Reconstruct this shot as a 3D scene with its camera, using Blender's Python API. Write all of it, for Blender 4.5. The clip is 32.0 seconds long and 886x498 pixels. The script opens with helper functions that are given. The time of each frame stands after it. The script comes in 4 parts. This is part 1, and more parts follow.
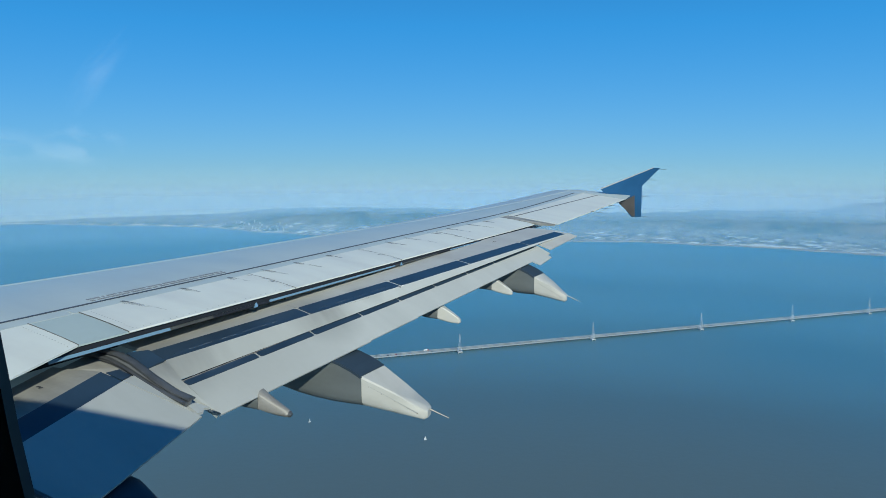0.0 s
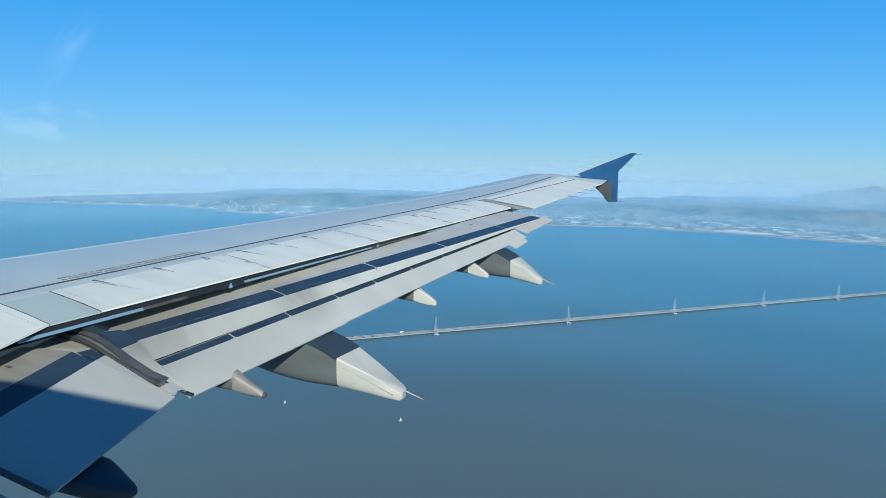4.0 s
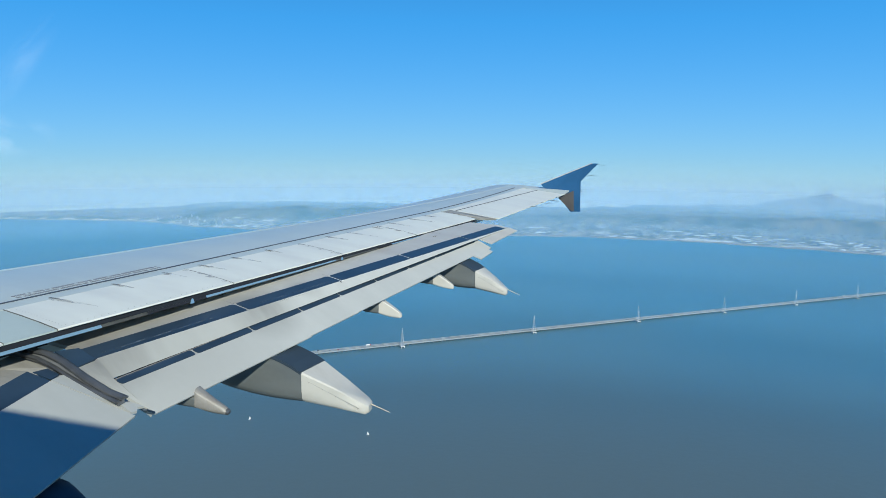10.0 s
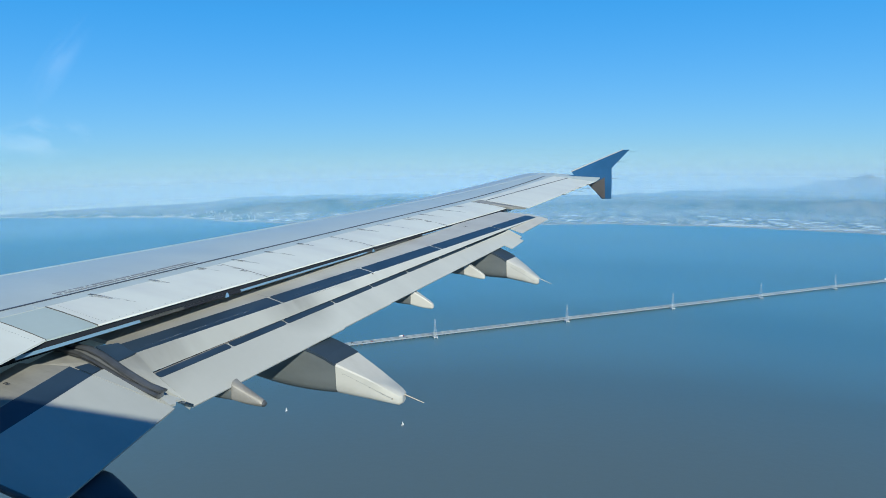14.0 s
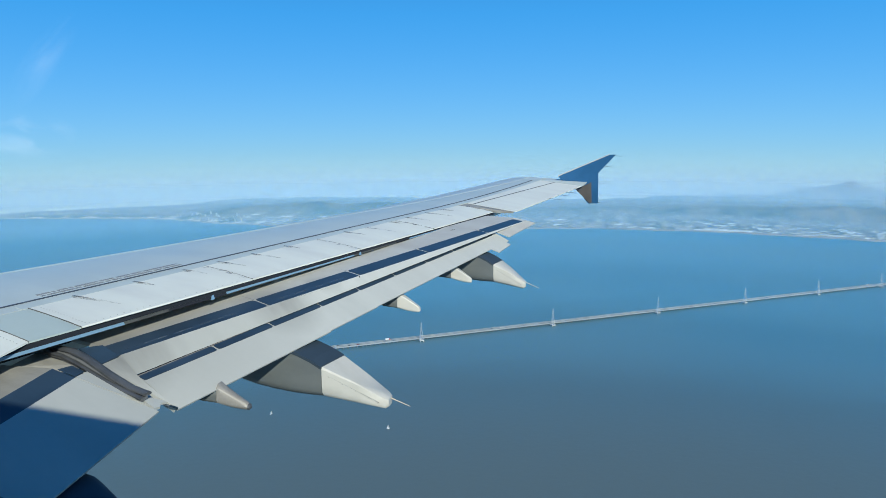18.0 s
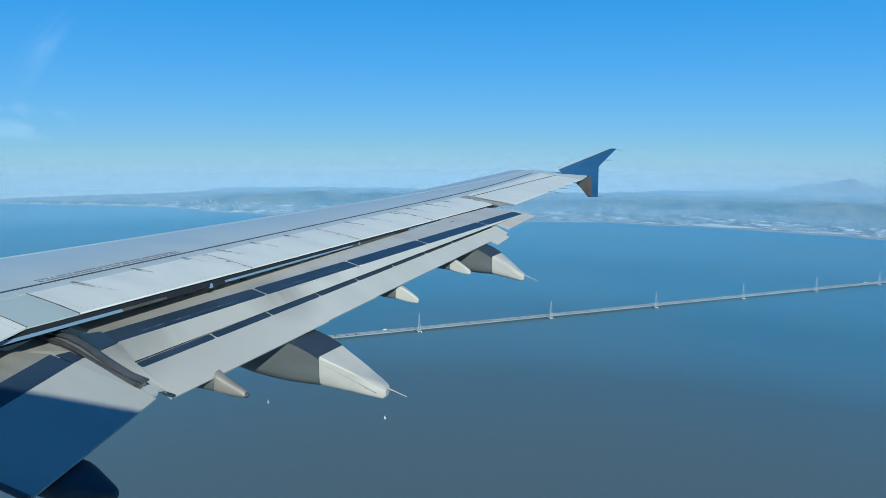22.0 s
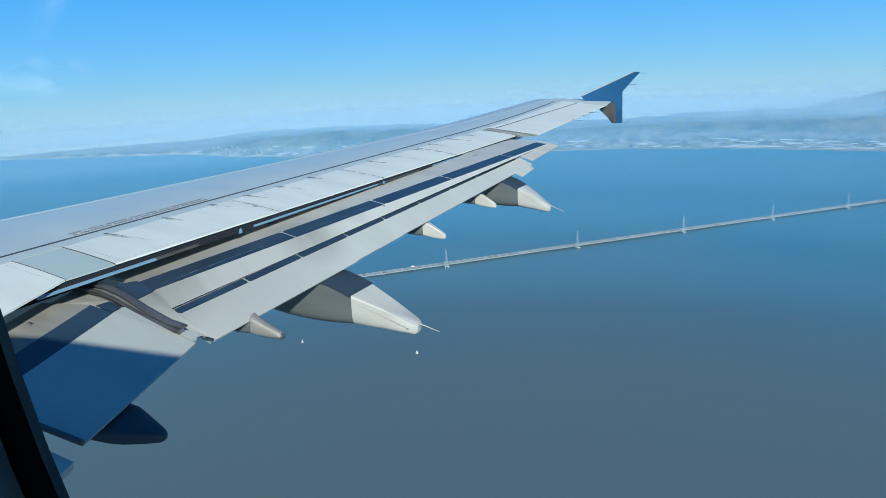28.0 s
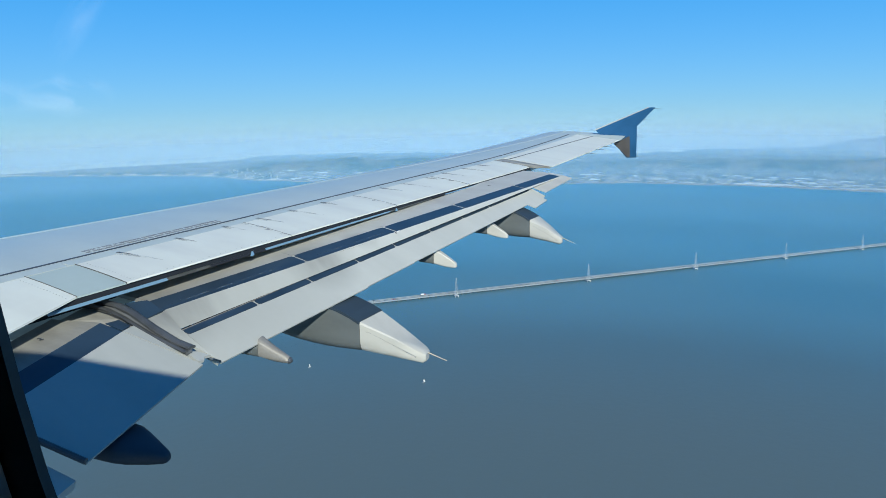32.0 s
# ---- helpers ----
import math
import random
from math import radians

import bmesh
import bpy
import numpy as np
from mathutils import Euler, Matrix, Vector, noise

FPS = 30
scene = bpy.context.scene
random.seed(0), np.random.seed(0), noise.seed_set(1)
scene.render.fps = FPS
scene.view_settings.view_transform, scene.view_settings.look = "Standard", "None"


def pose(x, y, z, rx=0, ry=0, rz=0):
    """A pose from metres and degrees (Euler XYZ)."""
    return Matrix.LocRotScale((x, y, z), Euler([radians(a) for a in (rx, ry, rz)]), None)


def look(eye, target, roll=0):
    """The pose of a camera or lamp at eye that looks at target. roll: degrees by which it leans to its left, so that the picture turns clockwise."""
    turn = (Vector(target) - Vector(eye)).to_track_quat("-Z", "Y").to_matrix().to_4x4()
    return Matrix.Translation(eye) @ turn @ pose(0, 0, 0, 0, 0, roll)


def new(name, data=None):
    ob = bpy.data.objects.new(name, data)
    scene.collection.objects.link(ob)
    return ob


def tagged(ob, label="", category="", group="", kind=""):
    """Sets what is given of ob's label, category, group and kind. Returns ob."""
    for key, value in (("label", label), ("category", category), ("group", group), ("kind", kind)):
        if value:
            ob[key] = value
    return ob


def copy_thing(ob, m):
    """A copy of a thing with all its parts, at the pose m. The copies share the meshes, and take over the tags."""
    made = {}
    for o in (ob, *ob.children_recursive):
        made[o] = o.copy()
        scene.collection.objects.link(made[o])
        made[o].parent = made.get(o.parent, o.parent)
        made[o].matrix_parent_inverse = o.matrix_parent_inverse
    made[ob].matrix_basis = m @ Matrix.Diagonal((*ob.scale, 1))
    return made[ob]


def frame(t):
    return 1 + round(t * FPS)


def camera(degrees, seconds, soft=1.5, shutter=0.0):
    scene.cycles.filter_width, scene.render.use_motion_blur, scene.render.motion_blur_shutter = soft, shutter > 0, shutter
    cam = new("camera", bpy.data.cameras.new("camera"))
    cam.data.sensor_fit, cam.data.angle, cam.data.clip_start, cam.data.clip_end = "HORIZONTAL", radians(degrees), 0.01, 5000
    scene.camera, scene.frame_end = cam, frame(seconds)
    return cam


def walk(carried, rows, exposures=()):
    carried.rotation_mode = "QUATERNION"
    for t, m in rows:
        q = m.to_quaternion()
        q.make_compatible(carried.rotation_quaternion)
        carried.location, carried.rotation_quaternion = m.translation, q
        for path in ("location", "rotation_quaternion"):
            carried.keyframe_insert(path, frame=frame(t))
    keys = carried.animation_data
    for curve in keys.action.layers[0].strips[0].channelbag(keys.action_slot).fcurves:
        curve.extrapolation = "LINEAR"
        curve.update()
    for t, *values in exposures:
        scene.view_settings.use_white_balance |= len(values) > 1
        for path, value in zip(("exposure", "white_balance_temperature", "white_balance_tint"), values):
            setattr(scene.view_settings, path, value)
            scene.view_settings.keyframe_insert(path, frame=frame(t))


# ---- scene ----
# Seen from a cabin window over an airliner's wing, low over a wide bay.
# x aft, y outboard (away from the fuselage), z up; the eye is near z = 0, the water far below.
cam = camera(61.3, 32.0, soft=0.5)
PATH = [
    (0.0, 9.437, 1.650, -0.000, 82.303, 0.033, 13.938),
    (0.5, 9.438, 1.650, -0.000, 82.356, 0.002, 13.965),
    (1.0, 9.440, 1.650, -0.000, 82.611, -0.073, 14.345),
    (1.5, 9.439, 1.651, 0.000, 82.521, -0.121, 13.930),
    (2.0, 9.437, 1.651, 0.000, 82.039, -0.846, 12.558),
    (2.5, 9.440, 1.651, 0.000, 81.792, -1.362, 11.940),
    (3.0, 9.439, 1.651, 0.000, 81.364, -1.103, 11.675),
    (3.5, 9.444, 1.651, -0.000, 80.921, -0.878, 11.975),
    (5.5, 9.432, 1.650, 0.000, 81.216, -1.291, 13.427),
    (6.0, 9.432, 1.651, 0.000, 81.047, -0.451, 14.550),
    (6.5, 9.431, 1.650, -0.000, 80.867, -0.827, 12.952),
    (7.0, 9.431, 1.650, -0.000, 80.495, 0.617, 15.197),
    (7.5, 9.421, 1.651, 0.000, 80.700, -0.261, 15.447),
    (8.0, 9.431, 1.651, 0.000, 81.979, -1.234, 12.847),
    (8.5, 9.432, 1.651, 0.000, 82.497, -1.931, 11.160),
    (9.0, 9.431, 1.651, 0.000, 82.262, -2.417, 10.000),
    (9.5, 9.450, 1.650, 0.000, 82.151, -2.381, 9.657),
    (10.0, 9.450, 1.651, -0.000, 81.894, -0.489, 9.555),
    (10.5, 9.450, 1.650, 0.000, 81.582, -0.618, 10.898),
    (11.0, 9.450, 1.650, 0.000, 81.326, -1.017, 9.353),
    (11.5, 9.451, 1.651, -0.000, 81.125, -1.302, 9.072),
    (12.0, 9.450, 1.649, 0.000, 80.844, -1.673, 8.395),
    (12.5, 9.450, 1.650, -0.000, 80.991, -0.974, 8.426),
    (13.0, 9.450, 1.651, -0.000, 81.297, -0.333, 9.351),
    (13.5, 9.450, 1.649, -0.000, 81.039, 0.832, 11.244),
    (14.0, 9.455, 1.649, 0.000, 81.168, 0.943, 11.752),
    (14.5, 9.459, 1.649, -0.000, 81.611, 1.315, 12.243),
    (16.5, 9.449, 1.649, -0.000, 81.004, -0.473, 10.623),
    (17.0, 9.449, 1.649, -0.000, 81.082, -0.870, 10.815),
    (17.5, 9.450, 1.650, -0.000, 81.200, -0.494, 10.730),
    (18.0, 9.450, 1.650, -0.000, 81.415, 0.441, 10.796),
    (18.5, 9.449, 1.649, -0.000, 81.464, 0.199, 11.146),
    (19.0, 9.450, 1.650, 0.000, 81.577, 0.014, 11.196),
    (19.5, 9.449, 1.649, -0.000, 81.709, -0.484, 10.756),
    (20.0, 9.449, 1.649, -0.000, 81.567, -0.463, 10.693),
    (20.5, 9.450, 1.650, -0.000, 81.583, -0.381, 10.768),
    (21.0, 9.450, 1.649, 0.000, 81.346, -0.215, 11.294),
    (21.5, 9.450, 1.650, -0.000, 81.124, -0.608, 10.648),
    (22.0, 9.449, 1.649, -0.000, 80.764, -0.386, 10.847),
    (22.5, 9.450, 1.650, 0.000, 80.827, -0.643, 10.332),
    (23.0, 9.436, 1.650, -0.000, 80.997, -0.478, 9.595),
    (23.5, 9.446, 1.650, -0.000, 80.145, 1.178, 10.923),
    (24.0, 9.435, 1.650, -0.000, 79.723, 2.026, 13.195),
    (24.5, 9.430, 1.650, 0.000, 80.288, 1.464, 14.502),
    (26.5, 9.4384, 1.651, 0.002, 78.124, 3.142, 11.754),
    (27.0, 9.4414, 1.654, 0.003, 75.877, 2.610, 12.547),
    (27.5, 9.4394, 1.651, 0.003, 76.199, 1.309, 11.816),
    (28.0, 9.4364, 1.649, 0.002, 75.818, 2.600, 12.188),
    (28.5, 9.4374, 1.650, 0.002, 75.982, 2.674, 12.538),
    (29.0, 9.4354, 1.650, 0.002, 76.649, 2.353, 12.830),
    (29.5, 9.4364, 1.650, 0.003, 77.798, 1.092, 11.909),
    (30.0, 9.4344, 1.651, 0.002, 78.038, 1.612, 11.876),
    (30.5, 9.4364, 1.652, 0.003, 78.079, 0.998, 13.451),
    (31.0, 9.4334, 1.651, 0.002, 78.809, 0.354, 12.719),
    (31.5, 9.4364, 1.653, 0.002, 78.887, -0.194, 11.779),
    (32.0, 9.4344, 1.653, 0.002, 78.051, 1.064, 13.392),
]
LIGHT = [(0.0, -0.25, 6400, -3), (1.2, -0.22, 6400, -3), (2.6, 0.0, 6600, 0), (20.5, 0.0, 6600, 0), (22.0, -0.15, 6250, -2), (24.5, -0.15, 6200, -2), (27.0, 0.0, 6250, -2), (30.0, 0.0, 6350, -1), (32.0, 0.0, 6450, 0)]
walk(cam, [(t, pose(*p)) for t, *p in PATH], LIGHT)

# ---------------- light ----------------
SEA = -400.0
SUN_TO = Vector((0.50, -0.78, 0.56)).normalized()
world = bpy.data.worlds.new("sky")
scene.world = world
world.use_nodes = True
wn, wl = world.node_tree.nodes, world.node_tree.links
wn.clear()
tc = wn.new("ShaderNodeTexCoord")
lower = wn.new("ShaderNodeVectorMath")
lower.operation = "ADD"
lower.inputs[1].default_value = (0, 0, 0.085)
sky = wn.new("ShaderNodeTexSky")
sky.sky_type = "NISHITA"
sky.sun_disc = False
sky.sun_elevation = math.asin(SUN_TO.z)
sky.sun_rotation = math.atan2(SUN_TO.x, SUN_TO.y)
sky.altitude = 400
sky.air_density, sky.dust_density, sky.ozone_density = 1.0, 0.2, 2.0
bgd = wn.new("ShaderNodeBackground")
bgd.inputs["Strength"].default_value = 0.13
wout = wn.new("ShaderNodeOutputWorld")
wl.new(tc.outputs["Generated"], lower.inputs[0])
even = wn.new("ShaderNodeVectorMath")
even.operation = "MULTIPLY"
even.inputs[1].default_value = (0.0, 1, 1)
toward = wn.new("ShaderNodeVectorRotate")      # the sky is palest abeam and aft, deeper ahead
toward.rotation_type = "Z_AXIS"
toward.inputs["Angle"].default_value = radians(13)
wl.new(lower.outputs[0], toward.inputs["Vector"])
wl.new(toward.outputs[0], even.inputs[0])
wl.new(even.outputs[0], sky.inputs["Vector"])
clear = wn.new("ShaderNodeMix")
clear.data_type, clear.blend_type = "RGBA", "MULTIPLY"
clear.inputs["Factor"].default_value = 1.0
height = wn.new("ShaderNodeSeparateXYZ")
wl.new(lower.outputs[0], height.inputs[0])
band = wn.new("ShaderNodeMapRange")
band.inputs["From Min"].default_value, band.inputs["From Max"].default_value = 0.0, 0.24
wl.new(height.outputs["Z"], band.inputs["Value"])
tint = wn.new("ShaderNodeMix")
tint.data_type = "RGBA"
tint.inputs[6].default_value = (0.428, 0.492, 0.692, 1)
tint.inputs[7].default_value = (0.212, 0.735, 1.175, 1)
wl.new(band.outputs[0], tint.inputs["Factor"])
wl.new(tint.outputs[2], clear.inputs[7])
wl.new(sky.outputs[0], clear.inputs[6])
wl.new(clear.outputs[2], bgd.inputs["Color"])
wl.new(bgd.outputs[0], wout.inputs["Surface"])

sun_data = bpy.data.lights.new("sun", "SUN")
sun_data.energy, sun_data.angle, sun_data.color = 5.0, radians(0.5), (1.0, 0.94, 0.84)
sun = new("sun", sun_data)
sun.matrix_world = look(SUN_TO * 50, (0, 0, 0))


# ---------------- materials ----------------
def material(name, color, rough=0.5, metal=0.0, vary=0.12, scale=4.0, bump=0.0, grime=None, streak=None, island=0.0, stains=()):
    """A procedural surface: base colour broken by broad stains and by fine grain; streak stretches the stains."""
    m = bpy.data.materials.new(name)
    m.use_nodes = True
    n, l = m.node_tree.nodes, m.node_tree.links
    b = n["Principled BSDF"]
    b.inputs["Roughness"].default_value, b.inputs["Metallic"].default_value = rough, metal
    co = n.new("ShaderNodeTexCoord")
    mp = n.new("ShaderNodeMapping")
    if streak:
        mp.vector_type = "TEXTURE"
        mp.inputs["Rotation"].default_value = (0, 0, radians(-17.2))
        mp.inputs["Scale"].default_value = [1 / v for v in streak]
    l.new(co.outputs["Object"], mp.inputs["Vector"])
    big, fine = n.new("ShaderNodeTexNoise"), n.new("ShaderNodeTexNoise")
    big.inputs["Scale"].default_value, big.inputs["Detail"].default_value = scale, 6
    fine.inputs["Scale"].default_value, fine.inputs["Detail"].default_value = scale * 9, 3
    l.new(mp.outputs[0], big.inputs["Vector"])
    l.new(co.outputs["Object"], fine.inputs["Vector"])
    ramp = n.new("ShaderNodeValToRGB")
    dirt = grime or [c * (1 - 2.2 * vary) for c in color]
    ramp.color_ramp.elements[0].position, ramp.color_ramp.elements[0].color = 0.28, (*dirt, 1)
    ramp.color_ramp.elements[1].position, ramp.color_ramp.elements[1].color = 0.58, (*color, 1)
    l.new(big.outputs["Fac"], ramp.inputs["Fac"])
    mix = n.new("ShaderNodeMix")
    mix.data_type, mix.blend_type = "RGBA", "MULTIPLY"
    mix.inputs["Factor"].default_value = min(1.0, vary * 2.5)
    l.new(ramp.outputs["Color"], mix.inputs[6])
    l.new(fine.outputs["Color"], mix.inputs[7])
    gray = n.new("ShaderNodeRGBToBW")
    l.new(fine.outputs["Color"], gray.inputs[0])
    lift = n.new("ShaderNodeMapRange")
    lift.inputs["To Min"].default_value, lift.inputs["To Max"].default_value = 0.6, 1.3
    l.new(gray.outputs[0], lift.inputs["Value"])
    l.new(lift.outputs[0], mix.inputs[7])
    last = mix.outputs[2]
    if island:
        geo = n.new("ShaderNodeNewGeometry")
        spread = n.new("ShaderNodeMapRange")
        spread.inputs["To Min"].default_value, spread.inputs["To Max"].default_value = 1 - island, 1 + island
        l.new(geo.outputs["Random Per Island"], spread.inputs["Value"])
        tint = n.new("ShaderNodeMix")
        tint.data_type, tint.blend_type = "RGBA", "MULTIPLY"
        tint.inputs["Factor"].default_value = 1.0
        l.new(last, tint.inputs[6])
        l.new(spread.outputs[0], tint.inputs[7])
        last = tint.outputs[2]
    for place, radius, depth in stains:
        far = n.new("ShaderNodeVectorMath")
        far.operation = "DISTANCE"
        far.inputs[1].default_value = place
        l.new(co.outputs["Object"], far.inputs[0])
        fall = n.new("ShaderNodeMapRange")
        fall.inputs["From Min"].default_value, fall.inputs["From Max"].default_value = 0.0, radius
        fall.inputs["To Min"].default_value, fall.inputs["To Max"].default_value = depth, 0.0
        l.new(far.outputs["Value"], fall.inputs["Value"])
        patch = n.new("ShaderNodeMath")
        patch.operation = "MULTIPLY"
        l.new(fall.outputs[0], patch.inputs[0])
        l.new(big.outputs["Fac"], patch.inputs[1])
        soil = n.new("ShaderNodeMix")
        soil.data_type = "RGBA"
        soil.inputs[7].default_value = (0.05, 0.045, 0.04, 1)
        l.new(patch.outputs[0], soil.inputs["Factor"])
        l.new(last, soil.inputs[6])
        last = soil.outputs[2]
    l.new(last, b.inputs["Base Color"])
    if bump:
        bp = n.new("ShaderNodeBump")
        bp.inputs["Strength"].default_value, bp.inputs["Distance"].default_value = bump, 0.02
        l.new(fine.outputs["Fac"], bp.inputs["Height"])
        l.new(bp.outputs[0], b.inputs["Normal"])
    rr = n.new("ShaderNodeMapRange")
    rr.inputs["To Min"].default_value, rr.inputs["To Max"].default_value = max(0.02, rough - 0.1), min(1, rough + 0.1)
    l.new(big.outputs["Fac"], rr.inputs["Value"])
    l.new(rr.outputs[0], b.inputs["Roughness"])
    return m


def smear_material(name, color, depth, grain):
    """A thin patchy film that the paint shows through."""
    m = bpy.data.materials.new(name)
    m.use_nodes = True
    n, l = m.node_tree.nodes, m.node_tree.links
    b, out = n["Principled BSDF"], n["Material Output"]
    b.inputs["Base Color"].default_value, b.inputs["Roughness"].default_value = (*color, 1), 0.55
    co, mp, t = n.new("ShaderNodeTexCoord"), n.new("ShaderNodeMapping"), n.new("ShaderNodeTexNoise")
    mp.vector_type = "TEXTURE"
    mp.inputs["Rotation"].default_value = (0, 0, radians(-17.2))
    mp.inputs["Scale"].default_value = (1.6, 0.5, 1)
    l.new(co.outputs["Object"], mp.inputs["Vector"])
    l.new(mp.outputs[0], t.inputs["Vector"])
    t.inputs["Scale"].default_value, t.inputs["Detail"].default_value = grain, 5
    f = n.new("ShaderNodeMapRange")
    f.inputs["From Min"].default_value, f.inputs["From Max"].default_value = 0.40, 0.68
    f.inputs["To Min"].default_value, f.inputs["To Max"].default_value = 0.0, depth
    l.new(t.outputs["Fac"], f.inputs["Value"])
    tr, mx = n.new("ShaderNodeBsdfTransparent"), n.new("ShaderNodeMixShader")
    l.new(f.outputs[0], mx.inputs[0])
    l.new(tr.outputs[0], mx.inputs[1])
    l.new(b.outputs[0], mx.inputs[2])
    l.new(mx.outputs[0], out.inputs["Surface"])
    return m


M_SKIN = material("wing_grey_paint", (0.472, 0.527, 0.522), 0.33, vary=0.05, scale=1.2, streak=(0.6, 3, 1))
M_SPOILER = material("spoiler_white_paint", (0.65, 0.675, 0.64), 0.42, vary=0.03, scale=1.6, streak=(0.5, 2.2, 1), grime=(0.585, 0.60, 0.575))
SOIL = [((6.76, 7.86, -1.48), 0.45, 0.95), ((6.92, 8.52, -1.40), 0.22, 0.7), ((6.05, 6.25, -1.50), 0.6, 1.1), ((5.95, 6.9, -1.45), 1.5, 0.75)]
M_FLAP = material("flap_grey_paint", (0.445, 0.46, 0.45), 0.45, vary=0.035, scale=1.6, streak=(0.6, 3, 1), stains=SOIL)
M_INNER = material("inboard_flap_paint", (0.385, 0.40, 0.39), 0.45, vary=0.05, scale=1.2, streak=(0.5, 2.5, 1))
M_PANEL = material("blue_grey_panel_paint", (0.40, 0.475, 0.475), 0.42, vary=0.04, scale=1.5, streak=(0.6, 2, 1))
M_TAN = material("soiled_flap_paint", (0.475, 0.478, 0.458), 0.5, vary=0.06, scale=1.4, streak=(0.6, 2, 1), grime=(0.42, 0.41, 0.39), stains=SOIL)
# Soot brown, with some of the shade beside the fuselage put into the tone.
M_BROWN = material("soiled_and_shaded_brown", (0.30, 0.295, 0.28), 0.5, vary=0.12, scale=3.0, streak=(0.6, 3, 1))
M_DARK = material("dark_grey_strip", (0.026, 0.048, 0.080), 0.32, vary=0.14, scale=3.0)
M_SCUFF = smear_material("pale_scuff_line", (0.25, 0.31, 0.37), 0.6, 5.0)
# Near-black: shade inside the coves and gaps is put into this colour.
M_GAP_SHADE = material("gap_shade_black", (0.007, 0.011, 0.020), 0.85, vary=0.2, scale=6.0)
# The sky's blue in the gap below the spoilers is put into this colour.
M_LIP = material("sky_blue_lip", (0.215, 0.36, 0.49), 0.25, 0.3, vary=0.04, scale=3.0)
M_RUBBER = material("black_rubber_seal", (0.082, 0.088, 0.098), 0.36, vary=0.25, scale=5.0)
M_OLIVE = material("soiled_olive_primer", (0.065, 0.07, 0.066), 0.55, vary=0.2, scale=5.0)
M_WEB = material("worn_grey_rubber", (0.108, 0.114, 0.122), 0.5, vary=0.25, scale=4.0, streak=(0.3, 6, 1))
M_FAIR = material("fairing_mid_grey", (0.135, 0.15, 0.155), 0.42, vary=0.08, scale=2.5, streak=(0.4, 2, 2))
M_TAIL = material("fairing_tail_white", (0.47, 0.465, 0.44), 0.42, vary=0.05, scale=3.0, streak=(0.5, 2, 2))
M_SOOT = material("brown_soiled_fairing", (0.225, 0.218, 0.208), 0.45, vary=0.2, scale=6.0, grime=(0.14, 0.12, 0.10))
M_STREAK = smear_material("faint_oil_streak", (0.20, 0.20, 0.195), 0.30, 8.0)
M_SMEAR = smear_material("dark_oil_smear", (0.10, 0.10, 0.10), 0.55, 10.0)
M_WICK = material("tan_static_wick", (0.42, 0.37, 0.29), 0.5, vary=0.08, scale=20.0)
M_SLAT = material("polished_slat_metal", (0.485, 0.548, 0.56), 0.36, 0.15, vary=0.04, scale=2.0)
M_BLUE = material("blue_gloss_paint", (0.026, 0.100, 0.225), 0.20, vary=0.08, scale=3.0)
# Dark paint of the fairing tops; also stands for shade on the inboard fairing.
M_NAVY = material("fairing_paint_and_shade", (0.026, 0.044, 0.068), 0.6, vary=0.1, scale=3.0)
M_INK = material("black_marking", (0.05, 0.06, 0.08), 0.5, vary=0.1, scale=20.0)
M_STENCIL = material("faded_stencil_ink", (0.23, 0.25, 0.28), 0.5, vary=0.15, scale=20.0)
M_SEAM = material("worn_seam_filler", (0.13, 0.13, 0.125), 0.6, vary=0.2, scale=14.0)
M_SOOTED = material("sooted_end_panel", (0.30, 0.30, 0.285), 0.5, vary=0.16, scale=4.0, streak=(0.4, 2.5, 1), grime=(0.15, 0.145, 0.135))
M_PRIMER = material("dark_brown_primer", (0.075, 0.070, 0.070), 0.5, vary=0.12, scale=5.0)
M_RIVET = material("worn_fastener_head", (0.36, 0.38, 0.38), 0.5, vary=0.1, scale=20.0)
M_STEEL = material("bare_metal", (0.5, 0.48, 0.44), 0.35, 0.8, vary=0.1, scale=9.0)
M_WHITE = material("fuselage_white", (0.75, 0.76, 0.77), 0.3, vary=0.03, scale=1.0)
M_TRIM = material("cabin_panel_grey", (0.58, 0.70, 0.76), 0.55, vary=0.06, scale=12.0)
# The lens's blue fringe along the window edge is put into this colour.
M_EDGE = material("window_fringe_blue", (0.010, 0.014, 0.040), 0.5, vary=0.1, scale=20.0)
M_GASKET = material("black_window_gasket", (0.010, 0.013, 0.018), 0.5, vary=0.1, scale=20.0)
# Bluish greys: the haze tint over the bridge is put into these colours.
M_CONC = material("bridge_concrete", (0.27, 0.30, 0.32), 0.8, vary=0.12, scale=0.05)
M_ROAD = material("bridge_road_surface", (0.25, 0.27, 0.285), 0.85, vary=0.1, scale=0.05)
M_PILE = material("weathered_pile_concrete", (0.20, 0.20, 0.20), 0.85, vary=0.15, scale=0.2)
M_TOWER = material("galvanised_tower_steel", (0.54, 0.56, 0.58), 0.5, 0.2, vary=0.08, scale=0.3)
M_CAPS = material("white_concrete_cap", (0.50, 0.50, 0.49), 0.7, vary=0.1, scale=0.3)
M_SAIL = material("white_sail_cloth", (0.85, 0.85, 0.83), 0.7, vary=0.03, scale=0.5)
M_HULL = material("white_boat_hull", (0.75, 0.75, 0.75), 0.3, vary=0.05, scale=0.5)


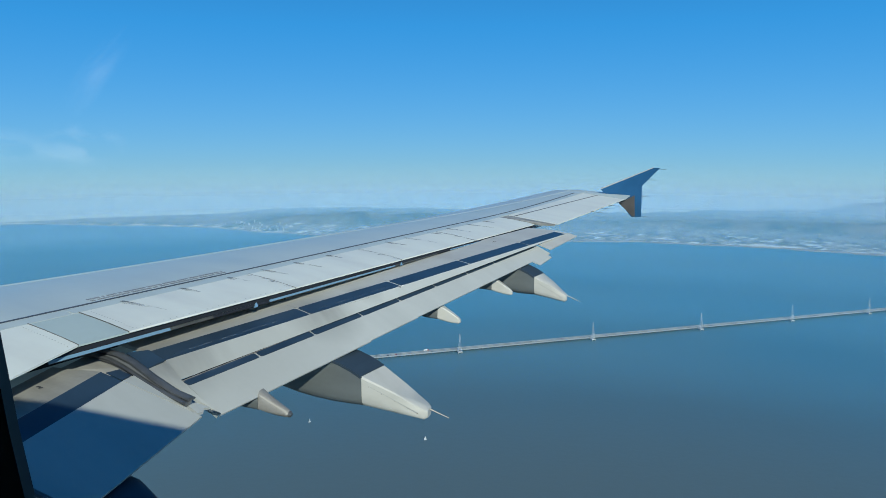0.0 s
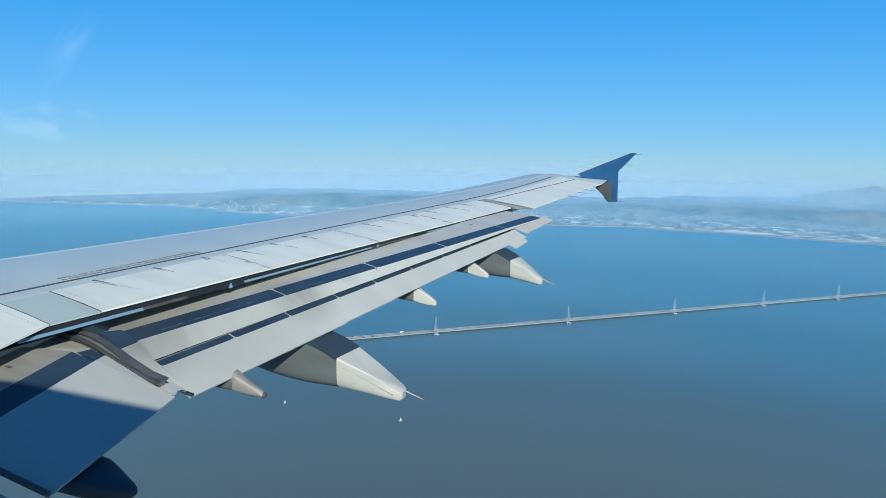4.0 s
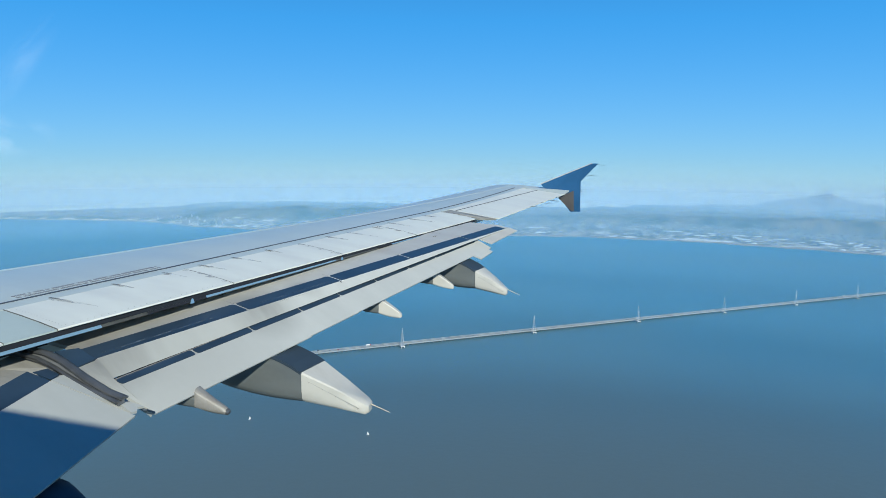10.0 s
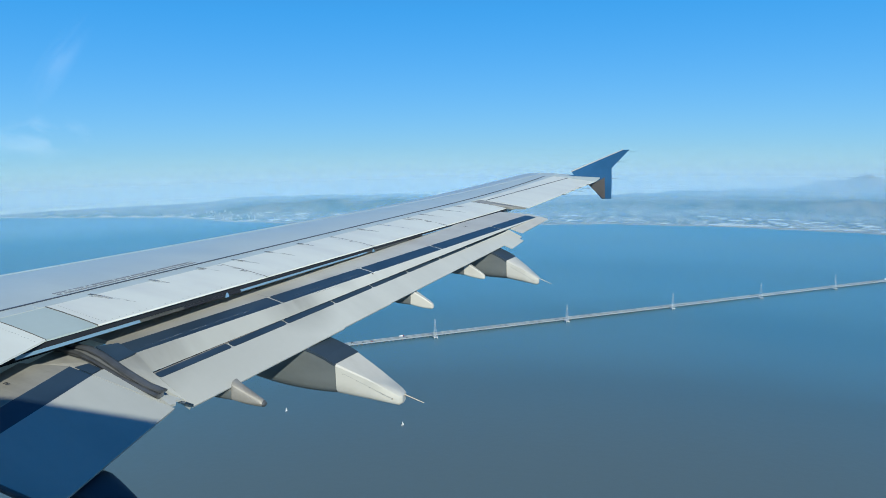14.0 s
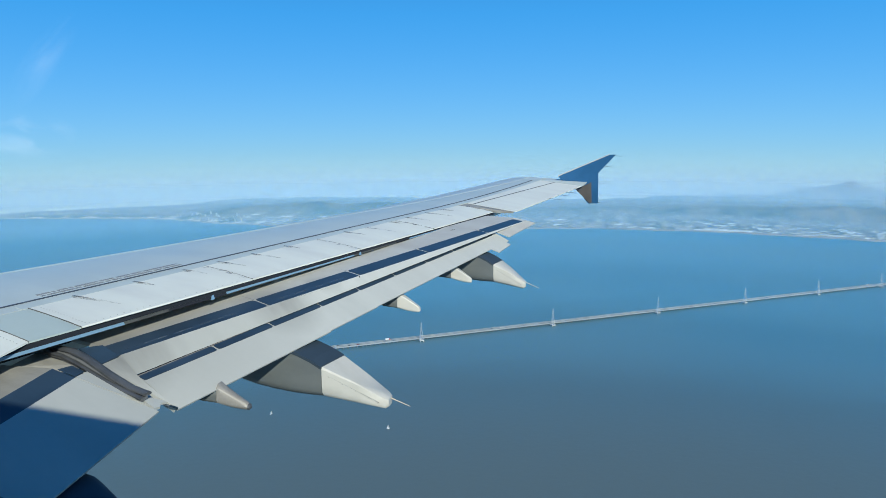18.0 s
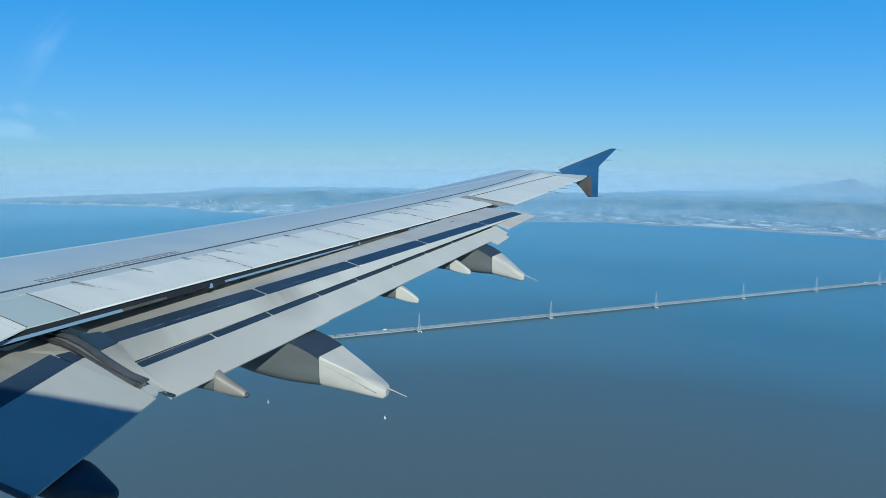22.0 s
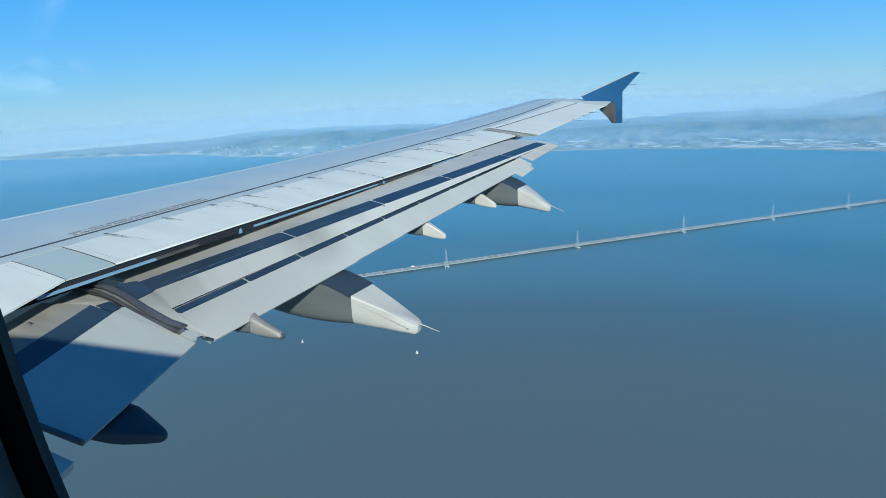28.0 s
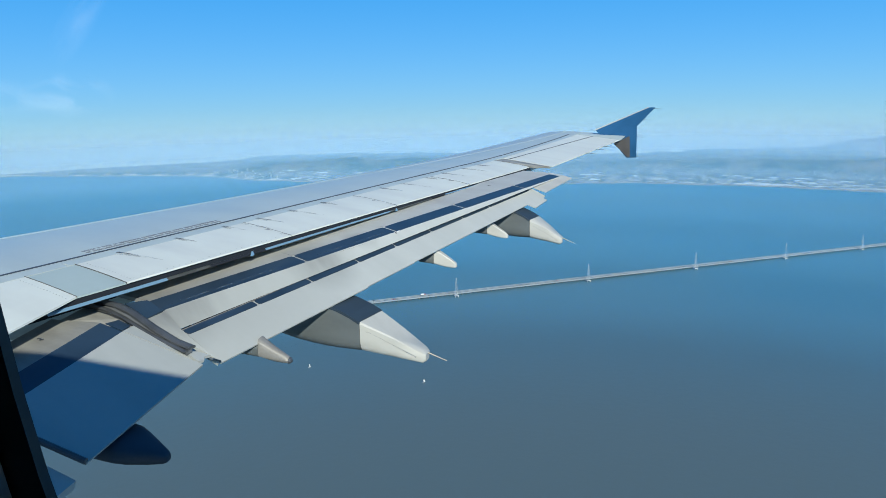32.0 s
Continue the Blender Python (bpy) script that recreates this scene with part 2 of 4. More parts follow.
# ---------------- mesh helpers ----------------
def obj(name, bm, mat, parent=None, label="", smooth=False):
    me = bpy.data.meshes.new(name)
    bmesh.ops.recalc_face_normals(bm, faces=bm.faces)
    bm.to_mesh(me)
    bm.free()
    me.materials.append(mat)
    if smooth:
        for p in me.polygons:
            p.use_smooth = True
        me.set_sharp_from_angle(angle=radians(38))
    ob = new(name, me)
    if parent is not None:
        ob.parent = parent
    return tagged(ob, label) if label else ob


def part(name, bm, mat, parent, label="", smooth=False):
    return obj(name, bm, mat, parent, label, smooth)


def thing(name, label, category, group="", kind=""):
    return tagged(new(name), label, category, group, kind)


def lerp(a, b, t):
    return Vector(a).lerp(Vector(b), t)


def plate(pts, thick, bm=None, bevel=0.0):
    """A flat panel of that thickness under its upper outline."""
    bm = bm or bmesh.new()
    pts = [Vector(p) for p in pts]
    nrm = Vector((0, 0, 0))
    for i in range(1, len(pts) - 1):
        nrm += (pts[i] - pts[0]).cross(pts[i + 1] - pts[0])
    nrm.normalize()
    if nrm.z < 0:
        nrm = -nrm
    top = [bm.verts.new(p) for p in pts]
    low = [bm.verts.new(p - nrm * thick) for p in pts]
    bm.faces.new(top)
    bm.faces.new(low[::-1])
    k = len(pts)
    for i in range(k):
        bm.faces.new((top[i], low[i], low[(i + 1) % k], top[(i + 1) % k]))
    if bevel:
        bmesh.ops.bevel(bm, geom=bm.edges[:], offset=bevel, segments=2, affect="EDGES", clamp_overlap=True)
    return bm


def loft(rings, closed=True, caps=True, bm=None):
    """Skin over rings of equal count."""
    bm = bm or bmesh.new()
    vs = [[bm.verts.new(p) for p in r] for r in rings]
    k = len(rings[0])
    for a, b in zip(vs, vs[1:]):
        for i in range(k if closed else k - 1):
            j = (i + 1) % k
            bm.faces.new((a[i], a[j], b[j], b[i]))
    if caps and closed:
        bm.faces.new(vs[0][::-1])
        bm.faces.new(vs[-1])
    return bm


def rod(a, b, r0, r1=None, sides=8, bm=None):
    """A tapered round bar from a to b."""
    a, b = Vector(a), Vector(b)
    r1 = r0 if r1 is None else r1
    q = (b - a).to_track_quat("Z", "Y")
    ring = lambda c, r: [c + q @ Vector((r * math.cos(2 * math.pi * i / sides), r * math.sin(2 * math.pi * i / sides), 0)) for i in range(sides)]
    return loft([ring(a, r0), ring(b, r1)], bm=bm)


def block(x0, x1, y0, y1, z0, z1, bm=None, bevel=0.0):
    return plate([(x0, y0, z1), (x1, y0, z1), (x1, y1, z1), (x0, y1, z1)], z1 - z0, bm, bevel)


# ---------------- the wing ----------------
# s runs out along the spoilers' trailing edge (0 inner end, 1 outer end), c forward across it.
T0, T1 = Vector((5.92, 6.28, -1.332)), Vector((8.04, 13.12, -1.170))
FWD = Vector((-0.9555, 0.2951, 0.0))
S_TIP = 1.56


def chord(s):
    return 3.65 - 1.45 * s


def upper(s, c, lift=0.0):
    """A point of the wing's upper skin."""
    p = T0.lerp(T1, s) + FWD * c
    flex = 0.13 * (max(0.0, s - 0.9) / 0.66) ** 2
    p.z += (0.162 + 0.03 * s) * c - (0.06 + 0.035 * s) * c * c + flex + lift
    return p


KINK = -0.0555     # inboard of here the trailing panel turns square to the fuselage, its droop fitted to the camera's view


def droop(s, c):
    f = max(0.0, KINK - s) * max(0.0, 1 - c / 0.6)
    return Vector((2.12 * f, 0, -0.5 * f))


def lower_skin(s, c):
    f = min(1.0, max(0.0, c / chord(s)))
    p = upper(s, c)
    p.z -= 0.10 + chord(s) * 0.42 * math.sqrt(max(0, 1 - f)) * f ** 0.8
    return p


wing = thing("aircraft_wing", "light grey airliner wing with lowered flaps and blue tip fence", "aircraft wing")

# skin from the hinge line of the spoilers forward to the nose
bm = bmesh.new()
NS, NC = 60, 26
rows_up, rows_lo = [], []
SP_C = 0.60      # chord of the spoilers
for i in range(NS + 1):
    s = -0.60 + (S_TIP + 0.60) * i / NS
    ch = chord(s)
    c0 = SP_C if s < 1.02 else 0.62
    f = [(1 - math.cos(math.pi * j / NC)) / 2 for j in range(NC + 1)]
    up = [upper(s, c0 + (ch - c0) * g) for g in f]
    nose = upper(s, ch) + FWD * 0.03 + Vector((0, 0, -0.04))
    lo = [lower_skin(s, c0 + (ch - c0) * g) for g in reversed(f)]
    for q in lo[:1]:
        q.z = nose.z - 0.04
    rows_up.append(up + [nose] + lo)
loft(rows_up, closed=True, caps=True, bm=bm)
part("wing_skin", bm, M_SKIN, wing, smooth=True)


def skin_patch(name, s0, s1, c0, c1, mat, lift=0.004, thick=0.02, n=6, parent=None, label=""):
    """A panel lying on the upper skin, following its curve."""
    bm = bmesh.new()
    rings = []
    for i in range(n + 1):
        s = s0 + (s1 - s0) * i / n
        cs = [c0 + (c1 - c0) * j / 3 for j in range(4)]
        rings.append([upper(s, c, lift) + droop(s, c) for c in cs] + [upper(s, c, lift - thick) + droop(s, c) for c in reversed(cs)])
    loft(rings, bm=bm)
    return part(name, bm, mat, parent or wing, label)


# polished slats along the nose, in five lengths
for k in range(5):
    a, b = -0.58 + 0.43 * k, -0.58 + 0.43 * (k + 1) - 0.003
    rings = []
    for i in range(9):
        s = min(a + (b - a) * i / 8, S_TIP - 0.02)
        cs = [chord(s) * f for f in (0.68, 0.76, 0.85, 0.93, 0.995)]
        rings.append([upper(s, c, 0.004) for c in cs] + [upper(s, c, -0.02) for c in reversed(cs)])
    part("slat", loft(rings), M_SLAT, wing, "polished metal slat", smooth=True)

# spoilers, each a white panel with hinge marks
SEAMS = [0.0, 0.2485, 0.4927, 0.7325, 1.0]
for a, b in zip(SEAMS, SEAMS[1:]):
    sp = skin_patch("spoiler", a + 0.0005, b - 0.0005, 0.0, SP_C - 0.012, M_SPOILER, 0.004, 0.014, label="white spoiler panel lying closed, with oil streaks")


part("spoiler_edge", plate([upper(0.001, 0.0, 0.0036), upper(0.195, 0.0, 0.0036), upper(0.195, -0.010, -0.004), upper(0.001, -0.010, -0.004)], 0.005), M_SPOILER, wing)


def streak_at(s, c, length, width, mat, lift):
    """An oil trail that starts wide at a hinge and thins out along the airflow."""
    rows = []
    for k in range(7):
        f = k / 6
        a, b, w = s + 0.0412 * length * f, c - 0.955 * length * f, width * (1 - f) ** 0.7 + 0.0004
        rows.append([upper(a - w / 2, b, lift), upper(a + w / 2, b, lift), upper(a + w / 2, b, lift - 0.001), upper(a - w / 2, b, lift - 0.001)])
    return part("hinge_streak", loft(rows), mat, wing)


random.seed(8)
for k in range(13):
    s = 0.06 + 0.072 * k + random.uniform(-0.01, 0.01)
    if min(abs(s - q) for q in SEAMS) < 0.012:
        continue
    streak_at(s, SP_C - 0.016, random.uniform(0.16, 0.40), 0.009, M_STREAK, 0.0055)
    streak_at(s + 0.001, SP_C + 0.03, random.uniform(0.10, 0.24), 0.004, M_SMEAR, 0.0068)
for q in SEAMS[1:]:
    for c in (0.1, 0.28, 0.45, 0.57):
        streak_at(q - 0.006, c, random.uniform(0.08, 0.2), 0.008, M_STREAK, 0.0075)
skin_patch("inboard_spoiler", KINK + 0.0005, -0.0005, 0.0, SP_C - 0.012, M_PANEL, 0.0, 0.012)
skin_patch("root_panel", -0.60, KINK - 0.0005, 0.0, SP_C - 0.012, M_SPOILER, 0.002, 0.012, n=20)
skin_patch("hinge_fairing_strip", -0.006, 1.0, SP_C - 0.006, SP_C + 0.085, M_SKIN, 0.003, 0.01, n=20)
for q in SEAMS + [KINK]:
    skin_patch("panel_seam", q - 0.0004, q + 0.0004, 0.0, SP_C, M_SEAM, 0.0048, 0.02, n=1)
# fastener rows along the inner spoiler and the root panel
for k in range(26):
    s = 0.012 + 0.0085 * k
    skin_patch("rivet", s, s + 0.0009, 0.030, 0.037, M_RIVET, 0.0052, 0.001, n=1)
for k in range(16):
    c = 0.04 + 0.033 * k
    skin_patch("rivet", 0.0085, 0.0095, c, c + 0.007, M_RIVET, 0.0052, 0.001, n=1)
    skin_patch("rivet", KINK - 0.0105, KINK - 0.0095, c, c + 0.007, M_RIVET, 0.0032, 0.001, n=1)
# dark walkway line and stencilled warning beside it
skin_patch("walkway_line", -0.60, 1.50, 0.742, 0.765, M_INK, 0.004, 0.006, n=40)
for row in range(2):
    s = 0.035
    random.seed(4 + row)
    while s < 0.235:
        w = random.uniform(0.0012, 0.0030)
        skin_patch("stencil_bar", s, s + w, 0.802 + 0.055 * row, 0.832 + 0.055 * row, M_STENCIL, 0.003, 0.004, n=1)
        s += w + random.choice((0.0009, 0.0012, 0.0012, 0.0035))

# aileron and the fixed panels round it
A_IN, A_OUT = Vector((8.37, 13.39, -1.18)), Vector((9.36, 16.55, -0.985))
def hinge(s):
    return upper(s, 0.60)
bm = plate([hinge(1.045), hinge(1.51), A_OUT, A_IN], 0.018, bevel=0.003)
part("aileron", bm, M_SPOILER, wing)
up4 = Vector((0, 0, 0.004))
mid_in, mid_out = hinge(1.045).lerp(A_IN, 0.12) + up4, hinge(1.51).lerp(A_OUT, 0.35) + up4
aft = Vector((0.018, -0.004, 0))
part("aileron_hinge_line", plate([mid_in, mid_out, mid_out + aft, mid_in + aft], 0.005), M_INK, wing)
bm = plate([upper(1.0, 0.58), upper(1.04, 0.585), A_IN + Vector((-0.03, -0.06, 0.0)), upper(1.0, 0.0) + Vector((0.05, 0.16, -0.01))], 0.025)
part("flap_end_panel", bm, M_SOOTED, wing, "soot-streaked grey panel")
bm = plate([hinge(1.515), upper(S_TIP, 0.60), Vector((9.47, 16.93, -0.925)), A_OUT + Vector((0.01, 0.02, 0.0))], 0.02)
part("tip_panel", bm, M_SKIN, wing)

# rear spar cavity under the spoilers, its shade painted near-black, with its pale lower lip
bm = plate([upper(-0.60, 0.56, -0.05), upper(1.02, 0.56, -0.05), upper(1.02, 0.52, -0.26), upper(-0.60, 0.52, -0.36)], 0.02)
part("flap_cove", bm, M_GAP_SHADE, wing)
def cove_edge(s, back, down):
    """A point on the cove's lower edge; it draws closer to the spoilers outboard."""
    f = 1 - 0.35 * min(1.0, max(0.0, s / 0.6))
    return upper(s, -back * f, -down * f)


# Added sheet that closes the cove and paints its shade near-black.
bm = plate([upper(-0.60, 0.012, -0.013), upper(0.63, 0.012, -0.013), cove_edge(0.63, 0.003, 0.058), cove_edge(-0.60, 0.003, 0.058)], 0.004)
part("cove_shade_sheet", bm, M_GAP_SHADE, wing)
for a, b, mat in ((-0.24, -0.105, M_LIP), (-0.087, 0.0497, M_LIP), (0.05, 0.1097, M_OLIVE), (0.11, 0.1997, M_GAP_SHADE), (0.20, 0.4747, M_LIP), (0.475, 0.63, M_OLIVE)):
    bm = plate([cove_edge(a, 0.0, 0.052), cove_edge(b, 0.0, 0.052), cove_edge(b, 0.015, 0.069), cove_edge(a, 0.015, 0.069)], 0.006)
    part("cove_lip", bm, mat, wing)
# Flat sheet painted near-black for the shade under the spoilers' edge.
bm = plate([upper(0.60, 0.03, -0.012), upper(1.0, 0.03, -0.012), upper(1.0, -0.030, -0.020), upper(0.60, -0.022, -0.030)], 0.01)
part("gap_shade_sheet", bm, M_GAP_SHADE, wing)
part("cove_lip", plate([upper(0.64, -0.019, -0.021), upper(0.86, -0.019, -0.017), upper(0.86, -0.029, -0.021), upper(0.64, -0.029, -0.029)], 0.004), M_LIP, wing)
for s in (0.175, 0.49):
    bm = plate([cove_edge(s + 0.001, 0.010, 0.040), cove_edge(s + 0.003, 0.010, 0.040), cove_edge(s + 0.0035, 0.022, 0.080), cove_edge(s - 0.003, 0.022, 0.080)], 0.008)
    part("hinge_bracket", bm, M_LIP, wing)


def eased(p, r):
    """The outline of a strip with its corners rounded off."""
    out = []
    for i, q in enumerate(p):
        a, b = p[i - 1] - q, p[(i + 1) % len(p)] - q
        a, b = q + a.normalized() * min(r, a.length / 2), q + b.normalized() * min(r, b.length / 2)
        out += [a, (a + b + q * 2) / 4, b]
    return out


def flap_pt(o, c, z):
    return Vector((o[0] + FWD.x * c, o[1] + FWD.y * c, z))


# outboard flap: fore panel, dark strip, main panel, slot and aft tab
# Flap, seal and fairing points lie on sight lines, scaled about the eye.
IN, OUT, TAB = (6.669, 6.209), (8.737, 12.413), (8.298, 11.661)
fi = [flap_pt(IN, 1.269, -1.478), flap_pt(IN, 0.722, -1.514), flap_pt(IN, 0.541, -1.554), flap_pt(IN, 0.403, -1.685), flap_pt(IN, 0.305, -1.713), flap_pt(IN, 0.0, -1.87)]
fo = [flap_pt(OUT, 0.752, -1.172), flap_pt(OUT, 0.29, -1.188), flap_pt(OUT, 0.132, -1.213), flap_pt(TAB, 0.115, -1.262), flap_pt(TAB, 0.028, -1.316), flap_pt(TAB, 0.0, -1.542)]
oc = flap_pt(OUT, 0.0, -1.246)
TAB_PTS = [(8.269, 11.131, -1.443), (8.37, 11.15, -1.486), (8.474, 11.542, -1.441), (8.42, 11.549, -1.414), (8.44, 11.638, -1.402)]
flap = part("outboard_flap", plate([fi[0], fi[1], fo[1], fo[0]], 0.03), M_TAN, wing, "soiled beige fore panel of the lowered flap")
DOWN = Vector((0, 0, -0.004))
cuts = [-0.006, 0.225, 0.42, 0.615, 0.83, 0.985]
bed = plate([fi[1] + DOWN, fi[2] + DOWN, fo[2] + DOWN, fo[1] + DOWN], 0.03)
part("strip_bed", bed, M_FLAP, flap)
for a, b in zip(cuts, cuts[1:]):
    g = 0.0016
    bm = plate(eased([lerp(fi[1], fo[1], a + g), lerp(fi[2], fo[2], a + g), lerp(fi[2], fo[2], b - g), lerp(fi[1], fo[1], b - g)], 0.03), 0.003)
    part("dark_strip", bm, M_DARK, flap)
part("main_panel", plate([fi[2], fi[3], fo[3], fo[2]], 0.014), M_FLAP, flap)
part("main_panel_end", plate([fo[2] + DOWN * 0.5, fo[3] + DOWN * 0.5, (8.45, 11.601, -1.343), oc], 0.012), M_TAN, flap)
# the slot: a flat black strip painted for its shadow gap, its soiled edge, and the dark strips with pale joints between
# them
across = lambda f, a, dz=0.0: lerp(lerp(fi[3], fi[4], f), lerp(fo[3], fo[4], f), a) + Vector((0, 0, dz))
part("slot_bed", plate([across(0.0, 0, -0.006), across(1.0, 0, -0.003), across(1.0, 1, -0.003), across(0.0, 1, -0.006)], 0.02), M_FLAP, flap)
part("slot_shade_line", plate([across(0.0, 0, -0.003), across(0.13, 0, -0.003), across(0.13, 1, -0.003), across(0.0, 1, -0.003)], 0.002), M_GAP_SHADE, flap)
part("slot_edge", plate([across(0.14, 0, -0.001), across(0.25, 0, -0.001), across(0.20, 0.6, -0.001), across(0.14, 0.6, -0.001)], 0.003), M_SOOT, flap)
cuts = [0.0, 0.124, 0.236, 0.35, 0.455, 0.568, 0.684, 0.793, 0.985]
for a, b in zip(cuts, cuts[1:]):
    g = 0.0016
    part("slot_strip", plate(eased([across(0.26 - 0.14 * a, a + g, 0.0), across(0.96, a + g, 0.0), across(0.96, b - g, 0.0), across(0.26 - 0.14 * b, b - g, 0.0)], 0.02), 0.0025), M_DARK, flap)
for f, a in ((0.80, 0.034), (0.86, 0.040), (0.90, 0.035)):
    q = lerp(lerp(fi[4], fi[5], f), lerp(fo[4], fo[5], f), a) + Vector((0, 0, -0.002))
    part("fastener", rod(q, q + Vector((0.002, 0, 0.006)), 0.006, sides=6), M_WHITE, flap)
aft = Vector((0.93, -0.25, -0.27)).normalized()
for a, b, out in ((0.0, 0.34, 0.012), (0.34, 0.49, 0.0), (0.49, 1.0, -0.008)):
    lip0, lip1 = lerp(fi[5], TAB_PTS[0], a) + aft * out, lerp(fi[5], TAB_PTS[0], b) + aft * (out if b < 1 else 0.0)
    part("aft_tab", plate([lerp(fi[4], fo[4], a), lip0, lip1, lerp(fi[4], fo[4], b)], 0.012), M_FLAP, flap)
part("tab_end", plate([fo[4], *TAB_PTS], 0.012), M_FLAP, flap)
# worn patches rubbed along the lower half of the inner strips
wear = random.Random(6)
a = 0.012
while a < 0.40:
    b = a + wear.uniform(0.012, 0.045)
    f = 0.70 - 0.10 * a + wear.uniform(-0.03, 0.03)
    w = wear.uniform(0.03, 0.085) * (1.0 if a < 0.2 else 0.55)
    ridge = lambda q, v: lerp(lerp(fi[1], fi[2], v), lerp(fo[1], fo[2], v), q) + Vector((0, 0, 0.0012))
    m = (a + b) / 2
    if not any(abs(c - m) < 0.02 for c in (0.225, 0.42)):
        part("strip_scuff", plate([ridge(a, f), ridge(m, f - w * 0.5), ridge(b, f - w * 0.2), ridge(b + 0.003, f + w * 0.3), ridge(m, f + w * 0.5), ridge(a - 0.002, f + w * 0.35)], 0.002), M_SCUFF, flap)
    a = b + wear.uniform(0.001, 0.016)
over = lambda f, a, dz: lerp(lerp(fi[0], fi[1], f), lerp(fo[0], fo[1], f), a) + Vector((0, 0, dz))
for a in (0.225, 0.42, 0.615, 0.83):
    part("fore_panel_seam", plate([over(0.0, a + 0.010, 0.001), over(0.0, a + 0.0106, 0.001), over(1.0, a + 0.0006, 0.001), over(1.0, a, 0.001)], 0.003), M_STENCIL, flap)
for a, f in ((0.245, 0.42), (0.80, 0.42)):
    for k in range(4):
        q = over(f + 0.03 * (k % 2), a + 0.003 * k, 0.001)
        part("fastener", rod(q, q + Vector((0.001, 0, 0.004)), 0.007 + 0.002 * (k % 3), sides=6), M_SEAM, flap)
cover = lambda f, a: lerp(lerp(fi[2], fi[3], f), lerp(fo[2], fo[3], f), a) + Vector((0, 0, 0.003))
part("joint_cover", plate([cover(0.02, 0.423), cover(0.24, 0.424), cover(0.24, 0.4295), cover(0.02, 0.4285)], 0.006), M_SAIL, flap, "white joint cover")
for a, f in ((0.424, 0.14), (0.431, 0.27), (0.434, 0.36)):
    part("fastener", rod(cover(f, a), cover(f, a) + Vector((0.002, 0, 0.006)), 0.009, sides=6), M_SEAM, flap)
for k in range(15):
    q = lerp(lerp(fi[2], fi[3], 0.07 + 0.008 * k), lerp(fo[2], fo[3], 0.07 + 0.008 * k), 0.285 + 0.0046 * k) + Vector((0, 0, 0.001))
    part("drain_hole", rod(q, q + Vector((0.003, 0.001, 0.004)), 0.0034, sides=6), M_SEAM, flap)
part("flap_end_plate", plate([(6.16, 6.37, -1.556), (6.108, 6.20, -1.579), (6.664, 6.15, -1.812), (6.668, 6.21, -1.866), (6.338, 6.28, -1.669)], 0.04), M_FLAP, flap)
part("end_strip", plate([(5.90, 6.26, -1.483), (6.01, 6.375, -1.485), (6.162, 6.34, -1.547), (6.113, 6.20, -1.571)], 0.02, bevel=0.003), M_DARK, flap)

# inboard flap beside the fuselage
YI, YR = 5.927, 4.752
gi = [Vector((5.549, YI, -1.523)), Vector((5.944, YI, -1.527)), Vector((6.113, YI, -1.581)), Vector((6.713, YI, -1.778))]
gr = [v + Vector((0, YR - YI, -0.1175)) for v in gi]
iflap = part("inboard_flap", plate([gi[2], gi[3], gr[3], gr[2]], 0.014), M_INNER, wing, "light grey inboard flap, lowered")
part("fore_panel", plate([gi[0], gi[1], gr[1], gr[0]], 0.05), M_BROWN, iflap)
part("dark_strip", plate([gi[1] + DOWN * 0.3, gi[2] + DOWN * 0.3, gr[2] + DOWN * 0.3, gr[1] + DOWN * 0.3], 0.04), M_DARK, iflap)
part("root_end_seal", rod(gr[2] + Vector((0, 0.0, 0.01)), gr[3] + Vector((0, 0, 0.01)), 0.018), M_RUBBER, iflap)
part("root_end_panel", plate([gr[1] + Vector((0, -0.03, -0.06)), gr[3] + Vector((-0.05, -0.03, -0.09)), Vector((6.7, 2.05, -2.2)), Vector((5.9, 2.05, -1.9))], 0.06), M_FLAP, iflap)
mark = bpy.data.curves.new("marking", "FONT")
mark.body, mark.size, mark.extrude, mark.align_x, mark.align_y = "2", 0.07, 0.001, "CENTER", "CENTER"
mark.materials.append(M_INK)
mk = new("marking", mark)
mk.parent = iflap
mk.matrix_basis = pose(5.735, 5.60, -1.549, 0, 0, 60)

# rubber seals bridging the two flaps
SEALS = [
    (0.034, [(5.70, 6.22, -1.470), (5.778, 6.20, -1.464), (5.922, 6.16, -1.469), (6.061, 6.12, -1.502), (6.257, 6.08, -1.596), (6.451, 6.04, -1.671), (6.594, 6.0, -1.692)]),
    (0.021, [(5.55, 6.165, -1.476), (5.667, 6.145, -1.485), (5.83, 6.122, -1.510), (5.991, 6.08, -1.549), (6.266, 6.018, -1.645), (6.439, 5.975, -1.688), (6.571, 5.93, -1.712)]),
]
SEALS[1] = (SEALS[1][0], [tuple(lerp(q, p, 0.0 if k == 0 else 0.28)) for k, (p, q) in enumerate(zip(SEALS[0][1], SEALS[1][1]))])
for r, pts in SEALS:
    rings = []
    for i, p in enumerate(pts):
        q = (Vector(pts[min(len(pts) - 1, i + 1)]) - Vector(pts[max(0, i - 1)])).to_track_quat("Z", "Y")
        rings.append([Vector(p) + q @ Vector((r * (1 + 0.1 * math.sin(3 * k)) * math.cos(k * math.pi / 6), r * 0.38 * math.sin(k * math.pi / 6), 0)) for k in range(12)])
    part("flap_seal", loft(rings), M_RUBBER, wing, "grey-black rubber bulb seal between the flaps", smooth=True)
a_pts, b_pts = SEALS[0][1], SEALS[1][1]
rings = []
